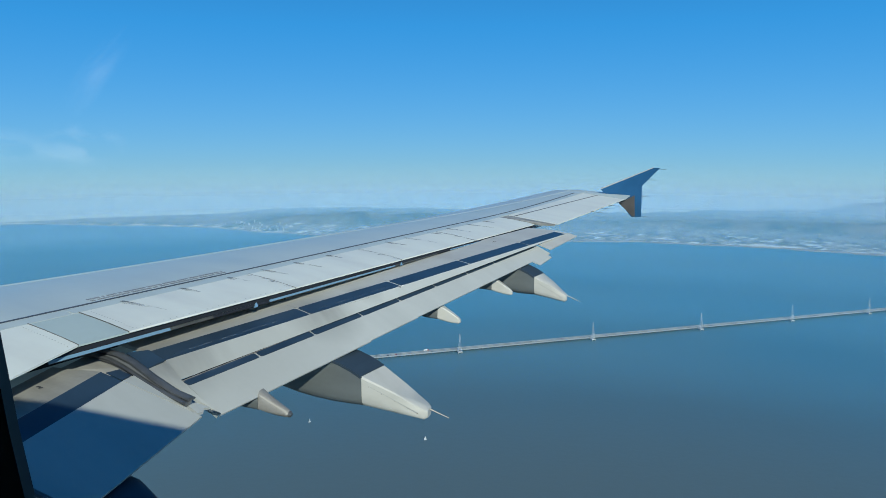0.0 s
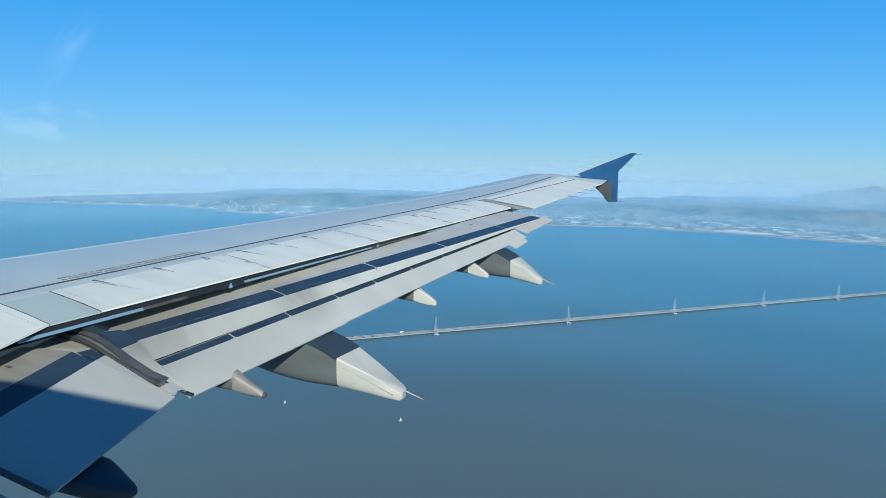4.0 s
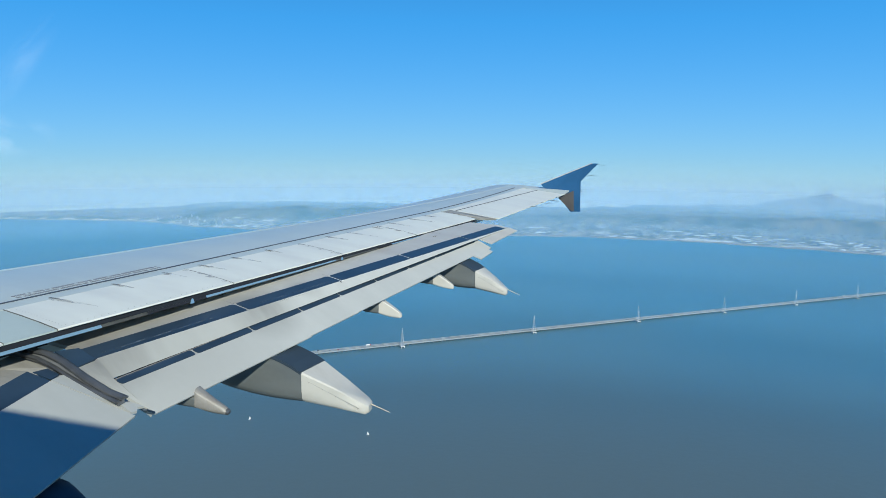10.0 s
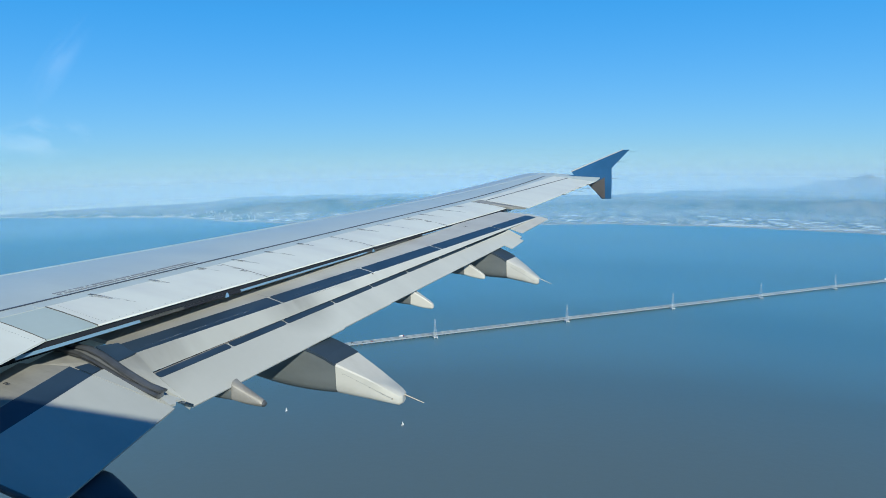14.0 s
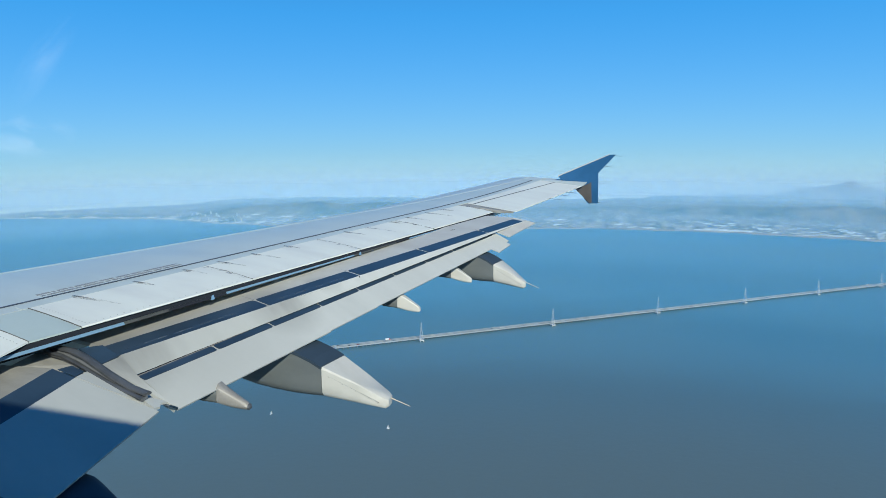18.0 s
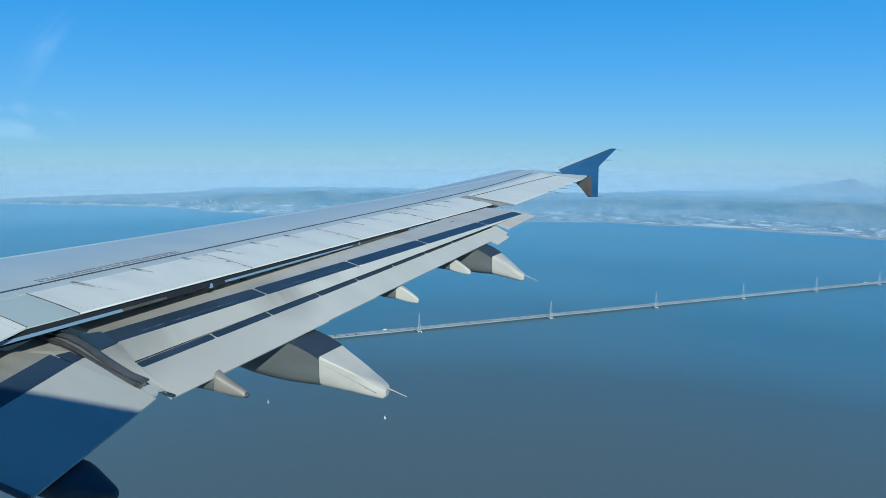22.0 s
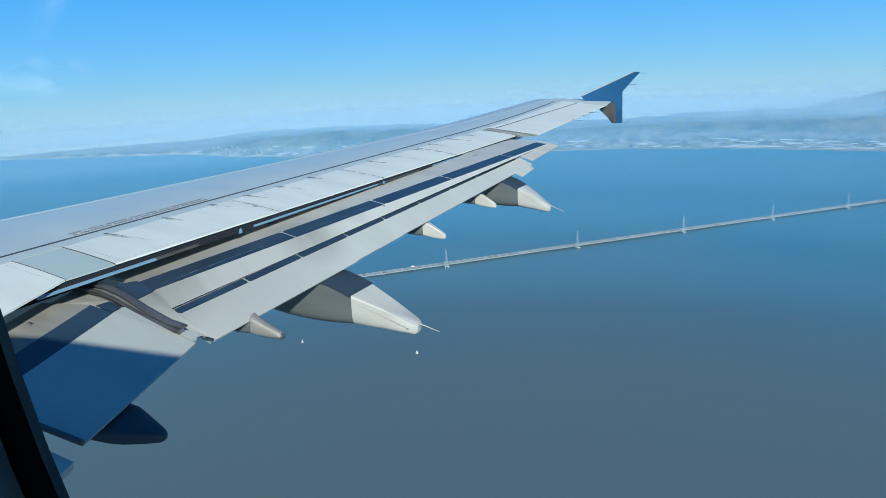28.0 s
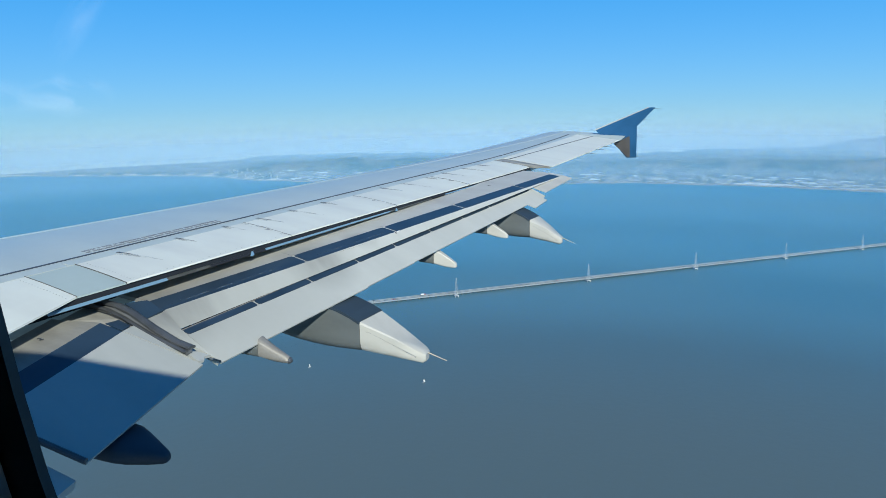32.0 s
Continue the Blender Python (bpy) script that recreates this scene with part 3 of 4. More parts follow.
for p, q in zip(a_pts, b_pts):
    p, q = Vector(p), Vector(q)
    rings.append([lerp(p, q, f) + Vector((0, 0, -0.002 - 0.008 * math.sin(math.pi * f))) for f in (0, 0.25, 0.5, 0.75, 1)] + [lerp(p, q, f) + Vector((0, 0, -0.030)) for f in (1, 0.5, 0)])
part("seal_web", loft(rings), M_WEB, wing, "creased grey rubber web between the bulb seals", smooth=True)
part("seal_bracket", plate([(6.545, 5.985, -1.719), (6.60, 6.045, -1.735), (6.685, 6.075, -1.767), (6.665, 6.03, -1.760), (6.69, 5.985, -1.768), (6.675, 5.940, -1.763)], 0.02), M_FLAP, wing)
part("seal_end_block", plate([(6.62, 6.08, -1.775), (6.69, 6.10, -1.800), (6.70, 6.19, -1.850), (6.65, 6.18, -1.830)], 0.012, bevel=0.003), M_DARK, wing)
part("seal_backing", plate([(5.60, 6.34, -1.505), (5.60, 5.93, -1.535), (6.11, 5.93, -1.592), (6.62, 5.95, -1.775), (6.60, 6.10, -1.775), (6.10, 6.22, -1.575)], 0.02), M_BROWN, wing)


part("flap_edge_panel", plate([(6.113, 5.931, -1.579), (6.63, 5.945, -1.752), (6.30, 6.02, -1.640), (6.113, 6.075, -1.576)], 0.01), M_INNER, iflap)
part("strip_end", plate([(5.975, 5.936, -1.5335), (6.108, 5.936, -1.5765), (6.103, 6.035, -1.5735), (6.00, 6.05, -1.5395)], 0.006, bevel=0.002), M_DARK, iflap)


# flap track fairings
def fairing(y0, y1, xa, xe, xt, ztop_a, ztop_e, zbot_a, zbot_e, ztip, mat, tailmat, label, wick=True, skew=0.085, power=5):
    """A canoe body under the flap: fixed body to xe, lighter tail to the tip xt."""
    def ring(x, ya, yb, zt, zb, lean=0.0):
        h, w = zt - zb, yb - ya
        e = min(h, w) * 0.055
        loop = [(ya + e, zt), (yb - e, zt), (yb, zt - e)]
        for k in range(9):
            b = math.pi * k / 8
            loop.append(((ya + yb) / 2 + w / 2 * math.copysign(abs(math.cos(b)) ** 0.45, math.cos(b)), zb + h * 0.42 * (1 - math.sin(b) ** 0.7)))
        loop.append((ya, zt - e))
        return [(x + lean * (y - ya) / w, y, z) for y, z in loop]
    L = xe - xa
    k0 = [ring(xa, y0 + 0.10, y1 - 0.10, ztop_a, ztop_a - 0.06)]
    for f in (0.15, 0.3, 0.45, 0.6, 0.7, 0.8, 0.87, 0.94, 1.0):
        zt = ztop_a + (ztop_e - ztop_a) * f ** power
        zb = ztop_a + (zbot_e - ztop_a) * (1 - (1 - f) ** 2.2)
        k0.append(ring(xa + L * f, y0 + 0.10 * (1 - f) ** 2, y1 - 0.10 * (1 - f) ** 2, zt, zb, skew * f))
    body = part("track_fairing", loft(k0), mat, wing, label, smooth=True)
    w = y1 - y0
    g = 0.004
    ym = (y0 + y1) / 2
    t = [ring(xe + g, y0 - 0.003, y1 + 0.003, ztop_e + 0.003, zbot_e - 0.003, skew),
         ring(xe + (xt - xe) * 0.5, y0 + w * 0.10, y1 - w * 0.16, (ztop_e + ztip) / 2 + 0.01, (zbot_e + ztip - 0.10) / 2, skew * 0.4),
         ring(xt - 0.03, y0 + w * 0.22, y1 - w * 0.30, ztip + 0.005, ztip - 0.095),
         ring(xt, y0 + w * 0.30, y1 - w * 0.38, ztip - 0.015, ztip - 0.08)]
    up = lambda f: ztop_a + (ztop_e - ztop_a) * f ** power + 0.004
    rings = []
    for f in (0.6, 0.7, 0.8, 0.87, 0.94, 0.997):
        x, za = xa + L * f, up(f)
        rings.append([(x, y0 - 0.002, za), (x + skew * f, y1 + 0.002, za), (x + skew * f, y1 + 0.002, za - 0.024), (x, y0 - 0.002, za - 0.024)])
    part("top_panel", loft(rings), M_NAVY, body, "dark upper panel")
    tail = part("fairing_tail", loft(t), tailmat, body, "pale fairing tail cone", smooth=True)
    if wick:
        part("static_wick", rod((xt - 0.01, ym, ztip - 0.02), (xt + 0.16, ym + 0.03, ztip - 0.10), 0.006, 0.003, 6), M_WICK, tail)
        side = lambda f, dz=0.0: Vector((xe + (xt - xe) * f, y0 + w * 0.20 * f - 0.002, ztop_e + (ztip - ztop_e) * f - 0.042 - 0.02 * f + dz))
        part("tail_seam", rod(side(0.03), side(0.86), 0.0010, sides=6), M_STENCIL, tail)
        for f in (0.12, 0.32, 0.52, 0.72, 0.86):
            x = xe + (xt - xe) * f
            part("rivet", rod((x, y0 + w * 0.205 * f - 0.0065, side(f).z - 0.004), (x, y0 + w * 0.205 * f + 0.01, side(f).z - 0.004), 0.0034, sides=6), M_SOOT, tail)
    return body


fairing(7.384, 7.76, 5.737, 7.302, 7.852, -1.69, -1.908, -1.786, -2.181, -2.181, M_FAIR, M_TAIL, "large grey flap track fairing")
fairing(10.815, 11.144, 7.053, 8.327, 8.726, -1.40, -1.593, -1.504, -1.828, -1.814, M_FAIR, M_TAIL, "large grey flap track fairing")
# Inboard fairing: the shade it lies in is put into its colour.
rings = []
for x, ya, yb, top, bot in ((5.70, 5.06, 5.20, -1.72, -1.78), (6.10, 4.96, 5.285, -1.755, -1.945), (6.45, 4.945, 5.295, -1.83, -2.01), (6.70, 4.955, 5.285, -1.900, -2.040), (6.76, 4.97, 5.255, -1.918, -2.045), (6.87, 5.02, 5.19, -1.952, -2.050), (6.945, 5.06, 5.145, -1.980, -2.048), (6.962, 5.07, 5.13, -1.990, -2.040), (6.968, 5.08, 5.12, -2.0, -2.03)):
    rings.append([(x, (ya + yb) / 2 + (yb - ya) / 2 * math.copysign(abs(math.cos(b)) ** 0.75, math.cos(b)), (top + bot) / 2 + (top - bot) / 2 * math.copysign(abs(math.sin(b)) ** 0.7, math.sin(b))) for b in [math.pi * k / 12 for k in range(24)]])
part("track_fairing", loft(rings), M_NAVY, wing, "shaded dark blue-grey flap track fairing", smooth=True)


def stub(y, x0, z0, xt, zt, mat, label, boxy=False):
    """A small hinge fairing under the tab."""
    w, h = 0.075, 0.10
    def ring(x, w, top, bot):
        d = min(0.02, (top - bot) * 0.3)
        half = [(0.35, top), (0.6, top - d * 0.3), (0.85, top - d * 1.2), (0.98, bot + d * 1.6), (0.85, bot + d * 0.7), (0.5, bot + d * 0.1)]
        if boxy:
            half = [(0.55, top), (0.74, top - d * 0.12), (0.82, top - d * 0.5), (1.0, bot + d * 0.8), (0.94, bot + d * 0.3), (0.8, bot)]
        return [(x, y + w * a, z) for a, z in half] + [(x, y - w * a, z) for a, z in reversed(half)]
    # Front half takes the darker grey, its shade put into the colour.
    body = part("hinge_fairing", loft([ring(x0 - 0.45, 0.03, z0 + 0.16, z0 + 0.10), ring(x0 - 0.3, w * 0.75, z0 + 0.11, z0 - 0.02), ring(x0 - 0.15, w * 0.95, z0 + 0.05, z0 - 0.085), ring(x0, w, z0, z0 - h)]), M_FAIR, wing, label, smooth=True)
    tail = []
    for f in (0.004, 0.15, 0.3, 0.45, 0.6, 0.72, 0.83, 0.91, 0.96, 1.0):
        x = x0 + (xt - x0) * f
        top = z0 + 0.052 + (zt - z0 - 0.058) * f ** (1.15 if boxy else 0.9)
        bot = z0 - h + (zt - 0.052 - z0 + h) * f + 0.010 * math.sin(math.pi * f) * -1
        close = 1.0 if f < 0.95 else 0.9 if f < 0.99 else 0.6
        mid = (top + bot) / 2
        tail.append(ring(x, (w * 0.85 * (1 - 0.55 * f) + 0.002) * close, mid + (top - mid) * close, mid + (bot - mid) * close))
    tail = part("hinge_fairing_tail", loft(tail), mat, body, smooth=not boxy)
    if not boxy:
        nose = [[Vector((xt + e, y, zt - 0.03)) + Vector((0, v.y - y, v.z - zt + 0.03)) * k for v in [Vector(q) for q in ring(xt, 0.032, zt - 0.004, zt - 0.054)]] for e, k in ((-0.012, 0.96), (0.004, 0.85), (0.012, 0.45))]
        part("tip_cap", loft(nose), M_RUBBER, tail, "black rubber tip", smooth=True)


stub(6.613, 6.79, -1.857, 7.025, -1.951, M_SOOT, "small soot-stained hinge fairing")
stub(9.142, 7.532, -1.678, 7.767, -1.772, M_TAIL, "small grey hinge fairing", boxy=True)
stub(10.392, 7.88, -1.589, 8.125, -1.692, M_TAIL, "small grey hinge fairing", boxy=True)

# wing tip fence: one swept blade above and below the tip
YF = 16.95
fence_out = [(8.90, -0.82), (9.90, -0.388), (10.015, -0.388), (9.685, -0.745), (9.69, -1.355), (9.50, -1.36), (9.30, -1.12), (9.15, -0.98), (8.95, -0.88)]
bm = plate([(x, YF, z) for x, z in fence_out], 0.05)
fence = part("wing_fence", bm, M_BLUE, wing, "dark blue swept wing tip fence")
part("fence_root_panel", plate([(9.251, 16.885, -1.087), (9.52, 16.885, -1.345), (9.565, 16.885, -1.345), (9.55, 16.885, -0.93)], 0.004), M_PRIMER, fence, "dark brown lower panel")
part("fence_leading_edge", rod((8.89, YF - 0.01, -0.815), (9.90, YF - 0.01, -0.385), 0.016, 0.011), M_TAIL, fence, "pale leading edge")
for x, z in ((10.0, -0.41), (9.82, -0.62), (9.70, -0.95), (9.69, -1.34)):
    part("static_wick", rod((x - 0.02, YF, z), (x + 0.14, YF, z - 0.012), 0.005, 0.003, 6), M_INK, fence)
for f in (0.45, 0.60, 0.72, 0.86):
    p = A_IN.lerp(A_OUT, f)
    part("static_wick", rod(p, p + Vector((0.20, 0.02, -0.02)), 0.006, 0.003, 6), M_INK, wing)
part("tip_light", plate([upper(1.535, 1.35, 0.006), upper(1.56, 1.35, 0.006), upper(1.56, 1.0, 0.006), upper(1.535, 1.0, 0.006)], 0.03, bevel=0.004), M_SLAT, wing)

# ---------------- fuselage round the camera ----------------
fus = thing("aircraft_fuselage", "white airliner fuselage barrel with a cabin window", "fuselage")
EX, ZC, RF = 9.45, -0.11, 1.98
WIN = (-0.212, 0.215, -0.24, 0.20)      # opening of the window round the eye: fore and aft, low and high


def barrel(r0, r1, x0, x1, a0, a1, n=40):
    ring = []
    rings = []
    for i in range(n + 1):
        a = a0 + (a1 - a0) * i / n
        cy, cz = math.cos(a), math.sin(a)
        rings.append([(x0, r1 * cy, ZC + r1 * cz), (x1, r1 * cy, ZC + r1 * cz), (x1, r0 * cy, ZC + r0 * cz), (x0, r0 * cy, ZC + r0 * cz)])
    return loft(rings)


aw0, aw1 = math.asin((WIN[2] - 0.20 - ZC) / RF), math.asin((WIN[3] + 0.20 - ZC) / RF)
part("skin", barrel(RF - 0.06, RF, -9, 24, aw1, aw0 + 2 * math.pi, 48), M_WHITE, fus)
for x0, x1 in ((-9, EX + WIN[0] - 0.20), (EX + WIN[1] + 0.20, 24)):
    part("skin", barrel(RF - 0.06, RF, x0, x1, aw0, aw1, 4), M_WHITE, fus)


LEAN = 0.13      # shear of the window outline, set to fit the edge in the camera's view


def rounded(x0, x1, z0, z1, n=64):
    """The window's outline: a leaning rounded rectangle."""
    cx, cz, rx, rz = (x0 + x1) / 2, (z0 + z1) / 2, (x1 - x0) / 2, (z1 - z0) / 2
    p = 2 / 4
    pts = []
    for i in range(n):
        c, q = math.cos(2 * math.pi * i / n), math.sin(2 * math.pi * i / n)
        z = cz + rz * math.copysign(abs(q) ** p, q)
        pts.append((cx + rx * math.copysign(abs(c) ** p, c) - LEAN * z, z))
    return pts


def ringplate(x0, x1, z0, z1, grow, ya, yb, mat, name, parent, flare=0.0):
    """A frame with an oval opening; grow widens its outside; ya to yb is its depth."""
    a = rounded(EX + x0, EX + x1, z0, z1)
    f = rounded(EX + x0 - flare, EX + x1 + flare, z0 - flare, z1 + flare)
    b = rounded(EX + x0 - grow, EX + x1 + grow, z0 - grow, z1 + grow)
    bm = bmesh.new()
    v = [[bm.verts.new((p[0], y, p[1])) for p in q] for q, y in ((f, ya), (b, ya), (b, yb), (a, yb))]
    k = len(a)
    for u, w in ((0, 1), (1, 2), (2, 3), (3, 0)):
        for i in range(k):
            j = (i + 1) % k
            bm.faces.new((v[u][i], v[u][j], v[w][j], v[w][i]))
    return part(name, bm, mat, parent, smooth=True)


ringplate(*WIN, 0.16, 1.836, 1.840, M_GASKET, "window_gasket", fus)
ringplate(WIN[0] - 0.012, WIN[1] + 0.012, WIN[2] - 0.012, WIN[3] + 0.012, 0.18, 1.790, 1.835, M_TRIM, "window_surround", fus, flare=0.03)
ringplate(WIN[0] - 0.10, WIN[1] + 0.10, WIN[2] - 0.10, WIN[3] + 0.10, 0.13, 1.842, 1.90, M_EDGE, "outer_frame", fus)

# ---------------- bay and land ----------------
FAR = 4600.0


def water_material():
    m = bpy.data.materials.new("bay_water")
    m.use_nodes = True
    n, l = m.node_tree.nodes, m.node_tree.links
    b = n["Principled BSDF"]
    b.inputs["Roughness"].default_value = 0.33
    b.inputs["IOR"].default_value = 1.4
    co = n.new("ShaderNodeTexCoord")
    big = n.new("ShaderNodeTexNoise")
    big.inputs["Scale"].default_value, big.inputs["Detail"].default_value = 0.0012, 5
    l.new(co.outputs["Object"], big.inputs["Vector"])
    ramp = n.new("ShaderNodeValToRGB")
    ramp.color_ramp.elements[0].position, ramp.color_ramp.elements[0].color = 0.35, (0.048, 0.162, 0.240, 1)
    ramp.color_ramp.elements[1].position, ramp.color_ramp.elements[1].color = 0.65, (0.080, 0.178, 0.225, 1)
    l.new(big.outputs["Fac"], ramp.inputs["Fac"])
    # Browner near the aircraft: the weaker sky reflection there is put into the colour.
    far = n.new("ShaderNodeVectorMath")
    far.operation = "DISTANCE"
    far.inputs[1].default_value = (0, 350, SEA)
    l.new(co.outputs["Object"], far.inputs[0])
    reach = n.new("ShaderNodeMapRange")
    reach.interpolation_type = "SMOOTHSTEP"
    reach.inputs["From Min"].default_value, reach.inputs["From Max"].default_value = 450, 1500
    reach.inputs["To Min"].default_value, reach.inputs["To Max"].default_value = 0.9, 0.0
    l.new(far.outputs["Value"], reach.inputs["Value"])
    near_tone = n.new("ShaderNodeMix")
    near_tone.data_type = "RGBA"
    near_tone.inputs[7].default_value = (0.102, 0.132, 0.133, 1)
    l.new(reach.outputs[0], near_tone.inputs["Factor"])
    l.new(ramp.outputs["Color"], near_tone.inputs[6])
    l.new(near_tone.outputs[2], b.inputs["Base Color"])
    wav = n.new("ShaderNodeTexNoise")
    wav.inputs["Scale"].default_value, wav.inputs["Detail"].default_value = 0.09, 4
    l.new(co.outputs["Object"], wav.inputs["Vector"])
    bp = n.new("ShaderNodeBump")
    bp.inputs["Strength"].default_value, bp.inputs["Distance"].default_value = 0.3, 0.5
    l.new(wav.outputs["Fac"], bp.inputs["Height"])
    l.new(bp.outputs[0], b.inputs["Normal"])
    return m


bm = bmesh.new()
bmesh.ops.create_circle(bm, cap_ends=True, segments=180, radius=FAR)
for v in bm.verts:
    v.co.z = SEA
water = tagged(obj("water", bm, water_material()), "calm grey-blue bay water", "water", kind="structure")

def land_material():
    """Dry grass, dark woodland and grey suburbs in broad patches; the hills are wooded."""
    m = material("far_coastal_land", (0.25, 0.245, 0.235), 0.9, vary=0.15, scale=0.008, grime=(0.13, 0.15, 0.14))
    n, l = m.node_tree.nodes, m.node_tree.links
    b = n["Principled BSDF"]
    town = b.inputs["Base Color"].links[0].from_socket
    co, mp, t, sp = n.new("ShaderNodeTexCoord"), n.new("ShaderNodeMapping"), n.new("ShaderNodeTexNoise"), n.new("ShaderNodeSeparateXYZ")
    mp.inputs["Scale"].default_value = (1, 0.55, 1)
    l.new(co.outputs["Object"], mp.inputs["Vector"])
    l.new(mp.outputs[0], t.inputs["Vector"])
    l.new(co.outputs["Object"], sp.inputs[0])
    t.inputs["Scale"].default_value, t.inputs["Detail"].default_value, t.inputs["Roughness"].default_value = 0.007, 8, 0.65
    ramp = n.new("ShaderNodeValToRGB")
    e = ramp.color_ramp.elements
    e[0].position, e[0].color = 0.40, (0.050, 0.075, 0.055, 1)
    e[1].position, e[1].color = 0.62, (0.19, 0.17, 0.125, 1)
    mid = e.new(0.50)
    mid.color = (0.12, 0.125, 0.085, 1)
    l.new(t.outputs["Fac"], ramp.inputs["Fac"])
    rise = n.new("ShaderNodeMapRange")
    rise.interpolation_type = "SMOOTHSTEP"
    rise.inputs["From Min"].default_value, rise.inputs["From Max"].default_value = SEA + 6, SEA + 26
    l.new(sp.outputs["Z"], rise.inputs["Value"])
    mix = n.new("ShaderNodeMix")
    mix.data_type = "RGBA"
    l.new(rise.outputs[0], mix.inputs["Factor"])
    l.new(town, mix.inputs[6])
    l.new(ramp.outputs["Color"], mix.inputs[7])
    l.new(mix.outputs[2], b.inputs["Base Color"])
    return m


M_LAND = land_material()
M_SHORE = material("pale_shore_flats", (0.38, 0.335, 0.29), 0.9, vary=0.2, scale=0.01)
M_CITY = material("far_building_walls", (0.37, 0.375, 0.37), 0.8, vary=0.1, scale=0.02, island=0.4)
SHORE = [(-43.5, 4560), (-38.7, 4267), (-34.4, 4087), (-30.7, 3916), (-28, 3676), (-23.9, 3504), (-18.4, 3358), (-12, 3295), (-3.3, 3246), (1, 3280), (5.1, 3250), (9.1, 3258), (12.9, 3224), (16.5, 3206), (20.4, 3190), (30, 3120), (62, 3000)]
BACK = [(-58, 8), (-43.5, 8), (-36, 11), (-32, 14), (-28, 15), (-25, 12), (-22, 6), (-13.4, 3), (-3.6, 1), (1.5, 4), (2.4, 8), (4.2, 10), (4.8, 17), (6.4, 30), (8.4, 30), (10.7, 36), (11.8, 30), (13.3, 37), (14.2, 54), (15.4, 74), (16.4, 83), (16.9, 97), (17.3, 104), (17.8, 106), (18.2, 102), (18.8, 86), (19.6, 66), (20.1, 58), (24, 48), (40, 40), (62, 35)]
FRONT = [(-30, 0), (-28.5, 19), (-26.8, 40), (-25, 49), (-22.8, 55), (-22, 61), (-20.6, 61), (-20, 67), (-19.3, 60), (-18.3, 53), (-17.5, 51), (-16, 51), (-15.6, 57), (-15.2, 59), (-14.5, 53), (-13, 44), (-9, 18), (-5.6, 12), (-1.3, 20), (2.4, 31), (5.3, 34), (8, 37), (13, 38), (14.4, 44), (17.5, 52), (30, 50), (62, 40)]


def table(rows, a):
    return float(np.interp(a, [r[0] for r in rows], [r[1] for r in rows]))


def shore_at(a):
    return table(SHORE, a) + 7 * math.sin(a * 1.9) + 3 * math.sin(a * 4.7 + 1)


def land_end(a):
    """How far inland the coast reaches, to the horizon."""
    return max(FAR - 20, shore_at(a) + 30)


def polar(a, r, z=0.0):
    return Vector((r * math.sin(radians(a)), r * math.cos(radians(a)), SEA + z))


def ease(lo, hi, v):
    f = min(1.0, max(0.0, (v - lo) / (hi - lo)))
    return f * f * (3 - 2 * f)


def land_z(a, r):
    """Flat town by the shore, a wooded front range, and the far range behind it."""
    s = shore_at(a)
    x, y = r * math.sin(radians(a)), r * math.cos(radians(a))
    front = table(FRONT, a) * ease(min(s + 330, (s + 3900) / 2, 3840), 3910, r) * (1 - 0.5 * ease(3930, 4180, r))
    back = table(BACK, a) * ease(4425, 4550, r)
    folds = 1 - 2 * abs(noise.noise((x * 0.0062, y * 0.004, 1.5))) + 0.5 * noise.noise((x * 0.016, y * 0.009, 4.5))
    fine = noise.noise((x * 0.04, y * 0.02, 7.5))
    rough = (front * (0.30 if a > -8 else 0.12) + back * 0.16) * (folds - 0.45) + 0.05 * (front + back) * fine
    return 1.2 + 2.5 * ease(s, s + 250, r) + front + back + rough


verts, faces = [], []
NA, NR = 1000, 56
for i in range(NA + 1):
    a = -58 + (62 + 58) * i / NA
    s, e = shore_at(a), land_end(a)
    ring = [polar(a, s, -3.0)] + [polar(a, s + (e - s) * j / NR, land_z(a, s + (e - s) * j / NR)) for j in range(NR + 1)] + [polar(a, e + 4, -3.0)]
    verts += [tuple(p) for p in ring]
    if i:
        k, w = i * len(ring), len(ring)
        faces += [(k - w + j, k - w + j + 1, k + j + 1, k + j) for j in range(w - 1)]
me = bpy.data.meshes.new("ground")
me.from_pydata(verts, [], faces)
me.materials.append(M_LAND)
me.shade_smooth()
tagged(new("ground", me), "far low coast rising to hazy hills", "land", kind="structure")
bm = bmesh.new()
prev = None
for i in range(NA + 1):
    a = -58 + (62 + 58) * i / NA
    s = shore_at(a)
    w = 16 + 22 * abs(noise.noise((a * 0.4, 0, 7))) + (26 if a > 10 else 0)
    cur = [bm.verts.new(polar(a, s - 2, 0.15)), bm.verts.new(polar(a, s + w * 0.4, 2.2)), bm.verts.new(polar(a, s + w, 2.4))]
    if prev:
        for j in range(2):
            bm.faces.new((prev[j], prev[j + 1], cur[j + 1], cur[j]))
    prev = cur
tagged(obj("shore", bm, M_SHORE), "pale sandy shore flats along the water", "shore", kind="structure")

M_SALT = material("white_salt_flat", (0.50, 0.50, 0.48), 0.8, vary=0.15, scale=0.02)
shore_strip = bpy.data.objects["shore"]
rnd = random.Random(5)
for k in range(26):
    a = rnd.uniform(13.5, 26)
    r = shore_at(a) + rnd.uniform(40, 190)
    L, W = rnd.uniform(25, 75), rnd.uniform(4, 11)
    pts = [polar(a, r, 3.2) + Vector((L * math.cos(q) * (1 + 0.2 * math.sin(3 * q + k)), W * math.sin(q), 0)) for q in [2 * math.pi * i / 14 for i in range(14)]]
    part("salt_flat", plate(pts, 2.5), M_SALT, shore_strip)

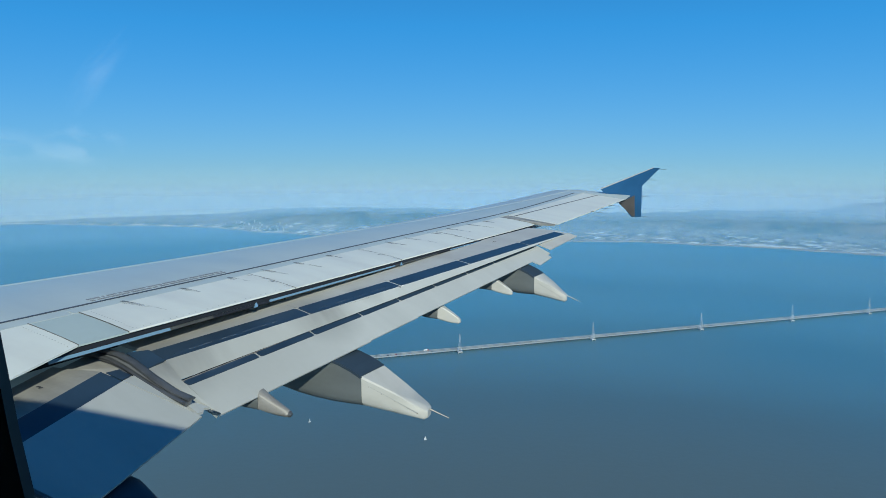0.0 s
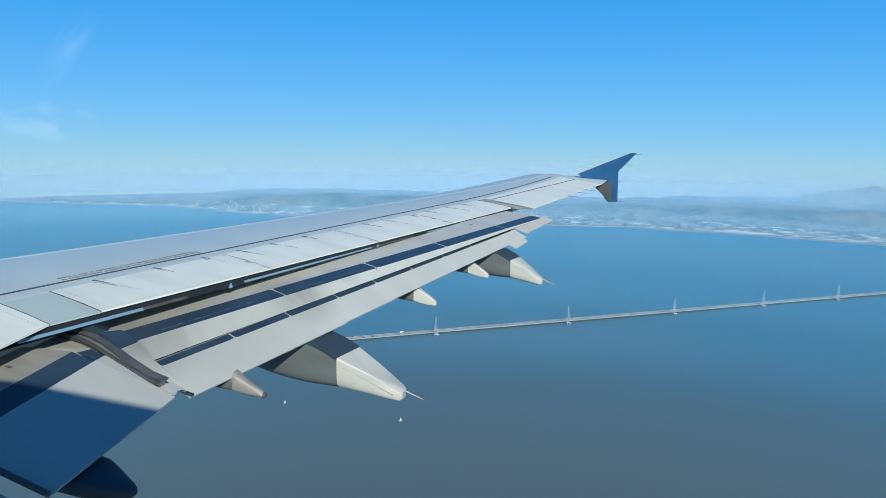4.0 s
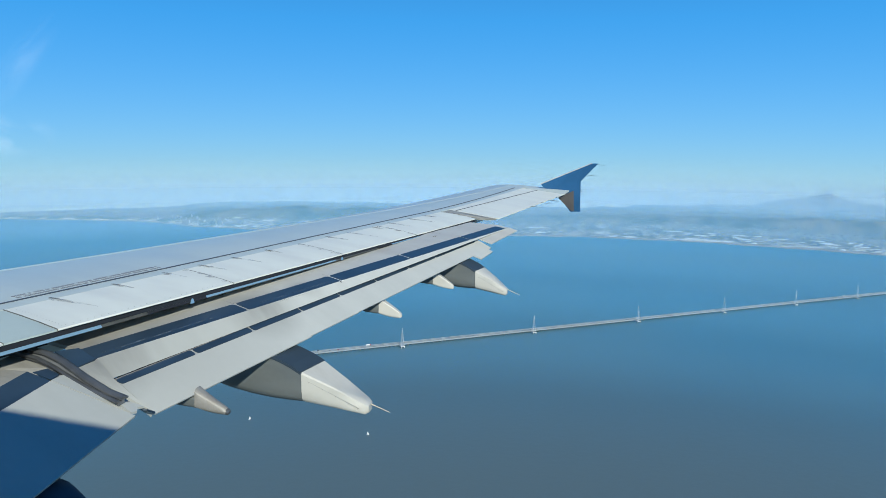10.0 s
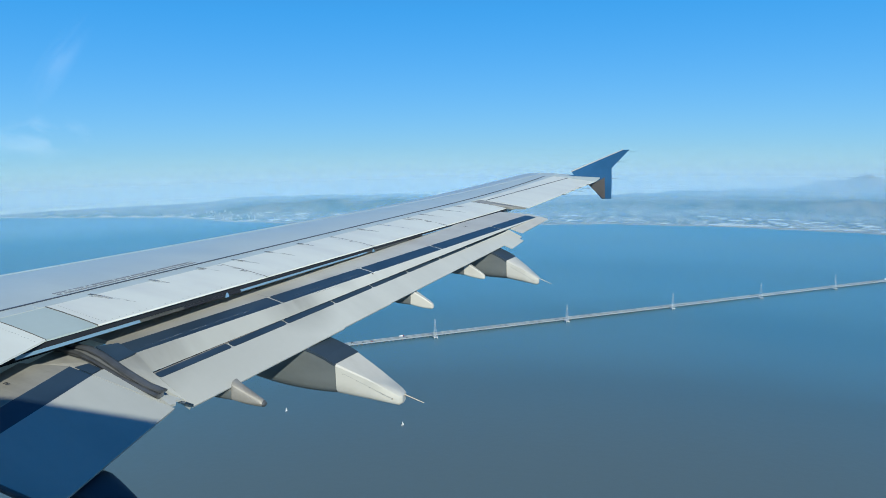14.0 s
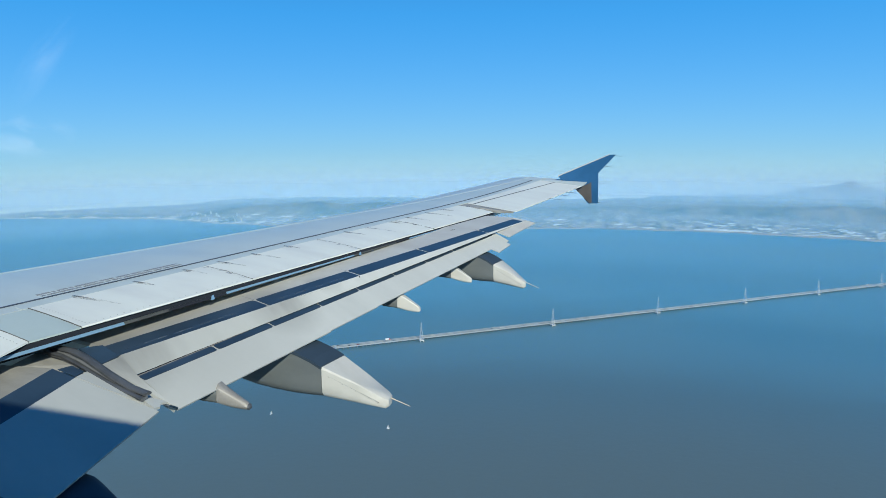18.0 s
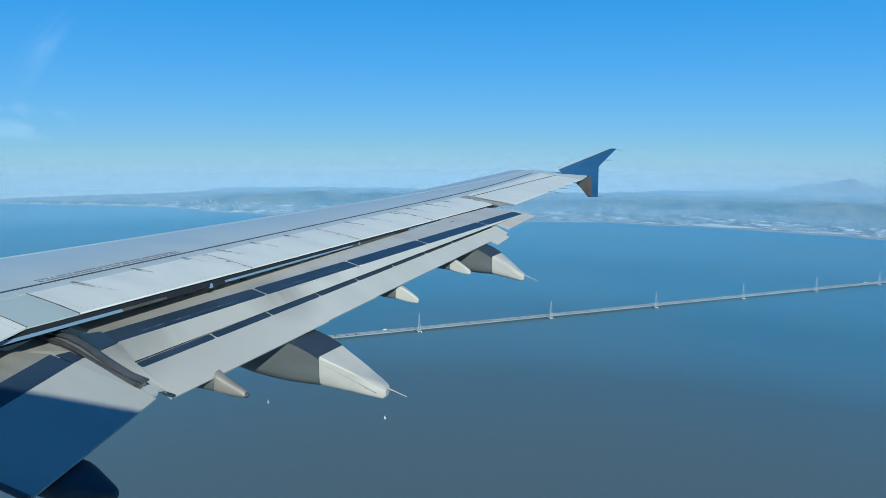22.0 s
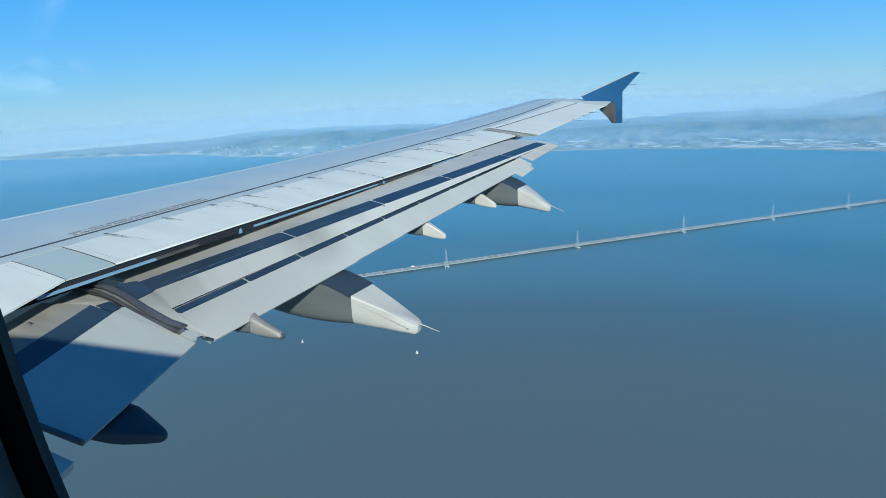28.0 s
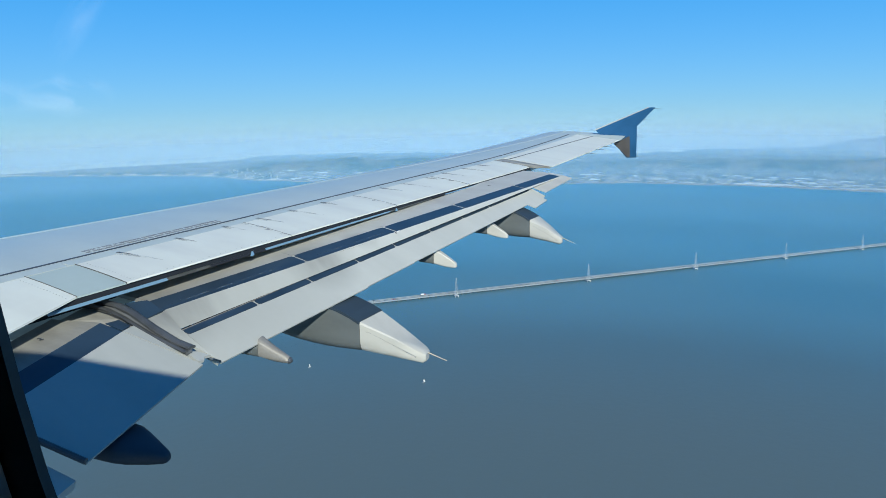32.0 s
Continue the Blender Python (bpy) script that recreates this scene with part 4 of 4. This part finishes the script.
# countless small roofs and trees of the far town


def scatter(count, size, seed, near):
    """Boxes on the land, thick near the shore and in loose blocks."""
    rnd = random.Random(seed)
    verts, faces = [], []
    while len(verts) < count * 8:
        a = rnd.uniform(-40, 45)
        s = shore_at(a)
        r = s + 40 + abs(rnd.gauss(0, near * float(np.interp(a, (-27, -17), (0.2, 1.0)))))
        if r > s + float(np.interp(a, (-27, -17), (150, 1350))) or r > min(FAR - 120, land_end(a) - 15) or noise.noise((a * 0.9, r * 0.006, seed)) < -0.12 + 0.1 * rnd.random():
            continue
        if land_z(a, r) > 14 + 24 * rnd.random() ** 1.6:
            continue
        p = polar(a, r, land_z(a, r) - 1)
        L, W, Hh = rnd.uniform(*size[0]), rnd.uniform(*size[1]), rnd.uniform(*size[2]) * float(np.interp(a, (-30, -24), (2.4, 1)))
        h = rnd.choice((0.3, 0.3, 0.9, 1.87))
        ux, uy = Vector((math.cos(h), math.sin(h), 0)) * L / 2, Vector((-math.sin(h), math.cos(h), 0)) * W / 2
        k = len(verts)
        for dz in (0, Hh):
            for sx, sy in ((-1, -1), (1, -1), (1, 1), (-1, 1)):
                verts.append(tuple(p + ux * sx + uy * sy + Vector((0, 0, dz))))
        faces += [(k + 4, k + 5, k + 6, k + 7), (k, k + 1, k + 5, k + 4), (k + 1, k + 2, k + 6, k + 5), (k + 2, k + 3, k + 7, k + 6), (k + 3, k, k + 4, k + 7)]
    return verts, faces


def stuff(name, data, mat, label, category):
    me = bpy.data.meshes.new(name)
    me.from_pydata(data[0], [], data[1])
    me.materials.append(mat)
    return tagged(new(name, me), label, category, kind="stuff")


stuff("far_town_houses", scatter(16000, ((3, 10), (3, 6), (1.0, 2.0)), 3, 360), M_CITY, "pale town houses spread over the far coast", "houses")
M_TREE = material("far_tree_green", (0.10, 0.135, 0.13), 0.9, vary=0.15, scale=0.02, island=0.25)
stuff("far_trees", scatter(3500, ((6, 18), (5, 11), (1.5, 3)), 8, 700), M_TREE, "dark tree clumps between the far houses", "trees")

M_ROOF = material("white_flat_roofs", (0.47, 0.475, 0.47), 0.7, vary=0.05, scale=0.02, island=0.35)
stuff("far_white_roofs", scatter(1000, ((8, 30), (4, 9), (1.0, 2.2)), 14, 110), M_ROOF, "white flat roofs crowded along the far shore", "roofs")
M_SHED = material("white_shed_roof", (0.68, 0.69, 0.69), 0.6, vary=0.06, scale=0.02)
M_WALLS = material("shed_wall", (0.50, 0.50, 0.48), 0.8, vary=0.08, scale=0.02)


def warehouse(L, W, Hh):
    e = thing("warehouse", "long white-roofed warehouse near the far shore", "warehouse", "warehouses on the far shore")
    part("shell", block(-L / 2, L / 2, -W / 2, W / 2, 0, Hh), M_WALLS, e)
    bm = loft([[(x, -W / 2 - 1, Hh), (x, 0, Hh + W * 0.06), (x, W / 2 + 1, Hh), (x, 0, Hh - 0.5)] for x in (-L / 2 - 1, L / 2 + 1)])
    part("roof", bm, M_SHED, e)
    return e


sheds = [warehouse(34, 18, 2.6), warehouse(54, 20, 2.8), warehouse(22, 14, 2.6)]
long_shed = tagged(warehouse(230, 24, 4), "very long white-roofed shed beside the far shore")
q = polar(10.0, shore_at(10.0) + 42, 1.0)
long_shed.matrix_basis = pose(q.x, q.y, q.z, 0, 0, -10.5)
rnd = random.Random(21)
for k in range(64):
    a = rnd.uniform(-26, 24) if k < 44 else rnd.uniform(8, 22)
    r = shore_at(a) + rnd.uniform(55, 330)
    p = polar(a, r, land_z(a, r) - 0.6)
    m = pose(p.x, p.y, p.z, 0, 0, -a + rnd.choice((-8, 0, 6, 80)))
    if k < 3:
        sheds[k].matrix_basis = m
    else:
        copy_thing(sheds[k % 3], m)


def high_rise(w, d, h):
    e = thing("high_rise", "pale distant high-rise block in the far downtown", "high-rise", "downtown towers")
    part("shell", block(-w / 2, w / 2, -d / 2, d / 2, 0, h), M_CITY, e)
    part("plant_room", block(-w / 4, w / 4, -d / 4, d / 4, h - 0.2, h + 3), M_WALLS, e)
    return e


talls = [high_rise(7, 6, 8), high_rise(8, 7, 5), high_rise(6, 6, 11), high_rise(10, 7, 5)]
for k in range(30):
    a = rnd.gauss(-27.8, 2.2)
    r = shore_at(a) + rnd.uniform(60, 220)
    p = polar(a, r, land_z(a, r) - 0.6)
    m = pose(p.x, p.y, p.z, 0, 0, rnd.uniform(0, 90))
    if k < 4:
        talls[k].matrix_basis = m
    else:
        copy_thing(talls[k % 4], m)

# ---------------- the bridge ----------------
B0 = Vector((-434.8 - 6, 1317.2 + 10, 0))
BU = Vector((0.8388, 0.5445, 0))
BN = Vector((0.5445, -0.8388, 0))      # towards the aircraft
DECK = SEA + 4.6
HALF = 7.7


def along(u, n=0.0, z=0.0):
    p = B0 + BU * u + BN * n
    return Vector((p.x, p.y, z))


def raised(u):
    """Deck height on the high span, which climbs away from the low trestle."""
    f = min(1.0, max(0.0, (-330 - u) / 700))
    return DECK + 26 * f * f * (3 - 2 * f)


def bend(u, n, z):
    """On the high span the line bends gently towards the aircraft."""
    f = max(0.0, -330 - u)
    return along(u, n + f * f * 0.00012, z)


bridge = thing("trestle_bridge", "long low concrete trestle bridge crossing the bay", "bridge")
U0, U1 = -330.0, 3000.0


def strip(u0, u1, n0, n1, z0, z1, steps, f=None):
    rings = []
    for i in range(steps + 1):
        u = u0 + (u1 - u0) * i / steps
        dz = raised(u) - DECK
        g = f or bend
        rings.append([g(u, n0, z0 + dz), g(u, n1, z0 + dz), g(u, n1, z1 + dz), g(u, n0, z1 + dz)])
    return loft(rings)


part("deck", strip(U0, U1, -HALF, HALF, DECK - 1.4, DECK, 30), M_CONC, bridge)
part("road_surface", strip(U0, U1, -HALF + 0.8, HALF - 0.8, DECK + 0.004, DECK + 0.06, 30), M_ROAD, bridge)
for n in (-HALF + 0.3, 0, HALF - 0.3):
    part("parapet", strip(U0, U1, n - 0.25, n + 0.25, DECK + 0.003, DECK + 0.9, 30), M_CONC, bridge)
bent = bmesh.new()
plate([(-0.8, -HALF + 1, 0), (0.8, -HALF + 1, 0), (0.8, HALF - 1, 0), (-0.8, HALF - 1, 0)], 1.3, bent)
for n in (-6, -3.6, -1.2, 1.2, 3.6, 6):
    plate([(-0.45, n - 0.45, -1.3), (0.45, n - 0.45, -1.3), (0.45, n + 0.45, -1.3), (-0.45, n + 0.45, -1.3)], 5.5, bent)
first = part("pile_bent", bent, M_PILE, bridge)
turn = math.degrees(math.atan2(BU.y, BU.x))
for k in range(290):
    ob = first if k == 0 else new("pile_bent", first.data)
    ob.parent = bridge
    p = along(U0 + 5 + 9 * k, 0, DECK - 1.4)
    ob.matrix_basis = pose(p.x, p.y, p.z, 0, 0, turn)
bm = bmesh.new()
for k in range(290, 368):
    p = along(U0 + 5 + 9 * k, 0, DECK - 1.4)
    tip = bmesh.new()
    tip.from_mesh(first.data)
    tip.transform(pose(p.x, p.y, p.z, 0, 0, turn))
    held = bpy.data.meshes.new("far_bents")
    tip.to_mesh(held)
    tip.free()
    bm.from_mesh(held)
    bpy.data.meshes.remove(held)
tagged(part("far_pile_bents", bm, M_PILE, bridge), kind="stuff")

span = thing("high_span_bridge", "raised concrete bridge span on tall white piers", "bridge")
UE = -1500.0
part("deck", strip(UE, U0 - 0.5, -HALF, HALF, DECK - 2.6, DECK, 40), M_CONC, span)
part("road_surface", strip(UE, U0 - 0.5, -HALF + 0.8, HALF - 0.8, DECK + 0.004, DECK + 0.06, 40), M_ROAD, span)
for n in (-HALF + 0.3, HALF - 0.3):
    part("parapet", strip(UE, U0 - 0.5, n - 0.25, n + 0.25, DECK + 0.003, DECK + 1.1, 40), M_CONC, span)
u = -380.0
while u > UE + 30:
    p, h = bend(u, 0, SEA), raised(u) - 2.6 - SEA
    bm = bmesh.new()
    for n in (-7, 7):
        plate([(-1.6, n - 2, h), (1.6, n - 2, h), (1.6, n + 2, h), (-1.6, n + 2, h)], h + 3, bm)
    pier = part("pier", bm, M_PILE, span)
    pier.matrix_basis = pose(p.x, p.y, p.z, 0, 0, turn)
    part("pier_cap", block(-3.5, 3.5, -12, 12, -2, 4), M_CAPS, pier, "white pier footing")
    u -= 58

tollwork = thing("bridge_platform", "white maintenance platform beside the bridge joint", "platform")
tp = along(-335, 17, SEA)
tollwork.matrix_basis = pose(tp.x, tp.y, tp.z, 0, 0, turn)
part("slab", block(-11, 11, -3.8, 8, 5.0, 7.2), M_CAPS, tollwork)
for x in (-9, -3, 3, 9):
    part("pile", rod((x, 2, -3), (x, 2, 5), 0.8), M_PILE, tollwork)
part("hut", block(-3, 3, 0, 5, 7.2, 11), M_CAPS, tollwork)
part("mast", rod((6, 2, 7.2), (6, 2, 18), 0.3, 0.12), M_TOWER, tollwork)


# lattice towers of the power line beside the bridge
def lattice_tower(height):
    e = thing("power_tower", "pale lattice power tower on a white footing in the water", "power tower", "power towers along the bridge")
    half = lambda f: 2.6 * (1 - f) ** 1.1 + 0.35
    levels = [0.0, 0.14, 0.27, 0.39, 0.50, 0.60, 0.69, 0.77, 0.84, 0.90, 1.0]
    base = 3.6
    z = lambda f: base + (height - base) * f
    corners = ((-1, -1), (1, -1), (1, 1), (-1, 1))
    for cx, cy in corners:
        bm = bmesh.new()
        for a, b in zip(levels, levels[1:]):
            rod((cx * half(a), cy * half(a), z(a)), (cx * half(b), cy * half(b), z(b)), 0.24, 0.2, 5, bm)
        part("leg", bm, M_TOWER, e)
    for i in range(4):
        c0, c1 = corners[i], corners[(i + 1) % 4]
        bm = bmesh.new()
        for a, b in zip(levels, levels[1:]):
            rod((c0[0] * half(a), c0[1] * half(a), z(a)), (c1[0] * half(b), c1[1] * half(b), z(b)), 0.09, sides=4, bm=bm)
            rod((c1[0] * half(a), c1[1] * half(a), z(a)), (c0[0] * half(b), c0[1] * half(b), z(b)), 0.09, sides=4, bm=bm)
        part("bracing", bm, M_TOWER, e)
    for f, w in ((0.80, 3.6), (0.88, 3.0), (0.96, 2.4)):
        part("cross_arm", rod((0, -w, z(f)), (0, w, z(f)), 0.22, sides=5), M_TOWER, e)
    foot = part("footing", block(-4.4, 4.4, -4.4, 4.4, 2.4, 3.6), M_CAPS, e, "white concrete footing")
    for cx, cy in corners:
        part("footing_pile", rod((cx * 3.4, cy * 3.4, -3), (cx * 3.4, cy * 3.4, 2.4), 0.8), M_CAPS, foot)
    return e


TOWERS = [-303.2, -53.8, 173.9, 386.2, 583.4, 769.8, 960, 1145, 1330, 1515, 1700, -560, -820, -1080]
tower = lattice_tower(39.0)
for k, x in enumerate(TOWERS):
    u = (x - B0.x - BN.x * 16) / BU.x
    p = bend(u, 16, SEA)
    m = pose(p.x, p.y, p.z, 0, 0, turn)
    if k == 0:
        tower.matrix_basis = m
    else:
        copy_thing(tower, m)

# traffic on the deck
PAINTS = [material("car_paint", c, 0.3, vary=0.03, scale=2.0) for c in ((0.75, 0.75, 0.75), (0.04, 0.045, 0.05), (0.35, 0.04, 0.03), (0.30, 0.32, 0.34))]
M_GLASSY = material("dark_car_glass", (0.02, 0.025, 0.03), 0.1, vary=0.05, scale=2.0)


def car(paint, tone):
    e = thing("car", tone + " car driving on the bridge deck", "car", "bridge traffic")
    part("body", block(-2.2, 2.2, -0.9, 0.9, 0.35, 0.95, bevel=0.12), paint, e)
    part("cabin", loft([[(-1.5, -0.8, 0.94), (1.1, -0.8, 0.94), (1.1, 0.8, 0.94), (-1.5, 0.8, 0.94)], [(-1.0, -0.65, 1.45), (0.5, -0.65, 1.45), (0.5, 0.65, 1.45), (-1.0, 0.65, 1.45)]]), M_GLASSY, e)
    for x in (-1.4, 1.4):
        for y in (-0.82, 0.82):
            part("wheel", rod((x, y - 0.1, 0.32), (x, y + 0.1, 0.32), 0.32, sides=10), M_RUBBER, e)
    return e


def truck(paint):
    e = thing("truck", "white box truck driving on the bridge deck", "truck", "bridge traffic")
    part("cargo_box", block(-4.2, 3.2, -1.15, 1.15, 1.0, 3.3, bevel=0.06), paint, e)
    part("cab", block(3.5, 5.6, -1.15, 1.15, 0.6, 2.9, bevel=0.15), PAINTS[2], e)
    for x in (-3.4, -2.3, 4.4):
        for y in (-1.1, 1.1):
            part("wheel", rod((x, y - 0.15, 0.5), (x, y + 0.15, 0.5), 0.5, sides=10), M_RUBBER, e)
    return e


kinds = [car(PAINTS[0], "white"), car(PAINTS[1], "black"), car(PAINTS[2], "red"), car(PAINTS[3], "grey"), truck(PAINTS[0])]
rnd = random.Random(5)
for k in range(60):
    u = rnd.uniform(-300, 1900)
    n = rnd.choice((-5.7, -3.7, -1.7, 1.7, 3.7, 5.7))
    p = along(u, n, DECK + 0.06)
    m = pose(p.x, p.y, p.z, 0, 0, turn + (180 if n > 0 else 0))
    if k < 5:
        kinds[k].matrix_basis = m
    else:
        copy_thing(kinds[rnd.choice((0, 0, 1, 1, 2, 3, 3, 3, 0, 3, 4))], m)


# sailing boats
def sailing_boat():
    e = thing("sailing_boat", "small white sailing boat with its sail up", "sailing boat", "boats on the bay")
    hull = loft([[(x, -w, 1.1), (x, w, 1.1), (x, w * 0.7, 0.1), (x, 0, -0.5), (x, -w * 0.7, 0.1)] for x, w in ((-4.4, 1.1), (-1.5, 1.6), (1.5, 1.4), (4.0, 0.5), (4.9, 0.06))])
    part("hull", hull, M_HULL, e)
    part("cabin", block(-1.0, 2.2, -0.8, 0.8, 1.1, 1.7, bevel=0.1), M_HULL, e)
    part("mast", rod((0.8, 0, 1.0), (0.8, 0, 13.5), 0.10, 0.06), M_STEEL, e)
    part("boom", rod((0.8, 0, 2.3), (-4.0, 0.3, 2.3), 0.07), M_STEEL, e)
    bm = bmesh.new()
    rows = []
    for i in range(9):
        f = i / 8
        rows.append([(0.75 - 4.6 * (1 - f) * g, 0.9 * math.sin(math.pi * g) * (1 - f) + 0.2 * g, 2.5 + 10.8 * f) for g in (0, 0.25, 0.5, 0.75, 1.0)])
    loft(rows, closed=False, bm=bm)
    bmesh.ops.solidify(bm, geom=bm.faces[:], thickness=0.04)
    part("mainsail", bm, M_SAIL, e)
    bm = bmesh.new()
    loft([[(4.6 - 3.8 * f - (1 - f) * 3.0 * g, 0.7 * math.sin(math.pi * g) * (1 - f), 1.4 + 10 * f) for g in (0, 0.5, 1.0)] for f in (0, 0.25, 0.5, 0.75, 0.98)], closed=False, bm=bm)
    bmesh.ops.solidify(bm, geom=bm.faces[:], thickness=0.04)
    part("jib", bm, M_SAIL, e)
    return e


boat = sailing_boat()
boat.scale = (0.44, 0.44, 0.44)
boat.matrix_basis = pose(-436, 980, SEA, 4, 0, 60) @ Matrix.Diagonal((0.44, 0.44, 0.44, 1))
copy_thing(boat, pose(-253, 956, SEA, 3, 0, 35))


# ---------------- thin high cloud, far behind everything ----------------
def cloud_material(seed, stretch, thin):
    m = bpy.data.materials.new("thin_cloud")
    m.use_nodes = True
    n, l = m.node_tree.nodes, m.node_tree.links
    n.clear()
    co, mp = n.new("ShaderNodeTexCoord"), n.new("ShaderNodeMapping")
    mp.inputs["Scale"].default_value = stretch
    mp.inputs["Location"].default_value = (seed, seed * 0.7, 0)
    l.new(co.outputs["UV"], mp.inputs["Vector"])
    t = n.new("ShaderNodeTexNoise")
    t.inputs["Scale"].default_value, t.inputs["Detail"].default_value, t.inputs["Distortion"].default_value = 2.2, 8, 0.6
    l.new(mp.outputs[0], t.inputs["Vector"])
    fade = n.new("ShaderNodeVectorMath")
    fade.operation = "DISTANCE"
    fade.inputs[1].default_value = (0.5, 0.5, 0)
    l.new(co.outputs["UV"], fade.inputs[0])
    edge = n.new("ShaderNodeMapRange")
    edge.inputs["From Min"].default_value, edge.inputs["From Max"].default_value = 0.05, 0.5
    edge.inputs["To Min"].default_value, edge.inputs["To Max"].default_value = 1.0, 0.0
    l.new(fade.outputs["Value"], edge.inputs["Value"])
    wisp = n.new("ShaderNodeMapRange")
    wisp.inputs["From Min"].default_value, wisp.inputs["From Max"].default_value = 0.42, thin
    l.new(t.outputs["Fac"], wisp.inputs["Value"])
    mul = n.new("ShaderNodeMath")
    mul.operation = "MULTIPLY"
    l.new(edge.outputs[0], mul.inputs[0])
    l.new(wisp.outputs[0], mul.inputs[1])
    tr, df, mx, out = n.new("ShaderNodeBsdfTransparent"), n.new("ShaderNodeBsdfDiffuse"), n.new("ShaderNodeMixShader"), n.new("ShaderNodeOutputMaterial")
    df.inputs["Color"].default_value = (0.9, 0.92, 0.95, 1)
    l.new(mul.outputs[0], mx.inputs[0])
    l.new(tr.outputs[0], mx.inputs[1])
    l.new(df.outputs[0], mx.inputs[2])
    l.new(mx.outputs[0], out.inputs["Surface"])
    return m


def cloud(center, w, h, tilt, seed, stretch, thin):
    bm = bmesh.new()
    uv = bm.loops.layers.uv.new("UVMap")
    vs = [bm.verts.new((x * w / 2, 0, z * h / 2)) for x, z in ((-1, -1), (1, -1), (1, 1), (-1, 1))]
    f = bm.faces.new(vs)
    for lp, c in zip(f.loops, ((0, 0), (1, 0), (1, 1), (0, 1))):
        lp[uv].uv = c
    ob = obj("cirrus_cloud", bm, cloud_material(seed, stretch, thin))
    yaw = math.degrees(math.atan2(-center[0], center[1]))
    ob.matrix_basis = pose(*center, 0, 0, yaw) @ pose(0, 0, 0, 0, -tilt, 0)
    ob.visible_shadow = False
    return tagged(ob, "thin white wisp of high cloud", "cloud", kind="structure")


cloud((-2890, 3450, 10), 560, 260, 4, 1.0, (1.2, 1.0, 1), 2.1)
cloud((-3180, 3180, 0), 620, 240, 3, 5.0, (1.0, 1.4, 1), 2.6)
cloud((-2790, 3540, 400), 660, 170, 55, 9.0, (0.8, 1.2, 1), 4.6)


# ---------------- haze painted on nested tinted shells, thickening with distance ---
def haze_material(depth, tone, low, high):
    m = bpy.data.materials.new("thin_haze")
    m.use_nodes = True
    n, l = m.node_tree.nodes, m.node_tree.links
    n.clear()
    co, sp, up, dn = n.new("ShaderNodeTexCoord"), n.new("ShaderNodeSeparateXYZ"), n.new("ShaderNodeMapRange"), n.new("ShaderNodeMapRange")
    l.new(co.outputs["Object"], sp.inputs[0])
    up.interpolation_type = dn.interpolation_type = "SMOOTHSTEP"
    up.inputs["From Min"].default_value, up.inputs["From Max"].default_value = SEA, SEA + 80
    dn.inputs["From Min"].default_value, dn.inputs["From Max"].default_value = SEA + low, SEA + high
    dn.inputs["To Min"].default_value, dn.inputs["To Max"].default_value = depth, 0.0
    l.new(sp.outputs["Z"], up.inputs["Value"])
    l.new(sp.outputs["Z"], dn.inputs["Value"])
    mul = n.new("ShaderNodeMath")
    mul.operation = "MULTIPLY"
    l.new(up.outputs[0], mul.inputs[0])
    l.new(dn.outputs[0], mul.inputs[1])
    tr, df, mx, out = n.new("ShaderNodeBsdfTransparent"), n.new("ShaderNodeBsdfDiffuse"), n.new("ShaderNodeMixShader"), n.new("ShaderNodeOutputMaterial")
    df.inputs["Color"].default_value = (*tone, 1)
    even = n.new("ShaderNodeCombineXYZ")      # fixed normal keeps the shells' painted tint even all round
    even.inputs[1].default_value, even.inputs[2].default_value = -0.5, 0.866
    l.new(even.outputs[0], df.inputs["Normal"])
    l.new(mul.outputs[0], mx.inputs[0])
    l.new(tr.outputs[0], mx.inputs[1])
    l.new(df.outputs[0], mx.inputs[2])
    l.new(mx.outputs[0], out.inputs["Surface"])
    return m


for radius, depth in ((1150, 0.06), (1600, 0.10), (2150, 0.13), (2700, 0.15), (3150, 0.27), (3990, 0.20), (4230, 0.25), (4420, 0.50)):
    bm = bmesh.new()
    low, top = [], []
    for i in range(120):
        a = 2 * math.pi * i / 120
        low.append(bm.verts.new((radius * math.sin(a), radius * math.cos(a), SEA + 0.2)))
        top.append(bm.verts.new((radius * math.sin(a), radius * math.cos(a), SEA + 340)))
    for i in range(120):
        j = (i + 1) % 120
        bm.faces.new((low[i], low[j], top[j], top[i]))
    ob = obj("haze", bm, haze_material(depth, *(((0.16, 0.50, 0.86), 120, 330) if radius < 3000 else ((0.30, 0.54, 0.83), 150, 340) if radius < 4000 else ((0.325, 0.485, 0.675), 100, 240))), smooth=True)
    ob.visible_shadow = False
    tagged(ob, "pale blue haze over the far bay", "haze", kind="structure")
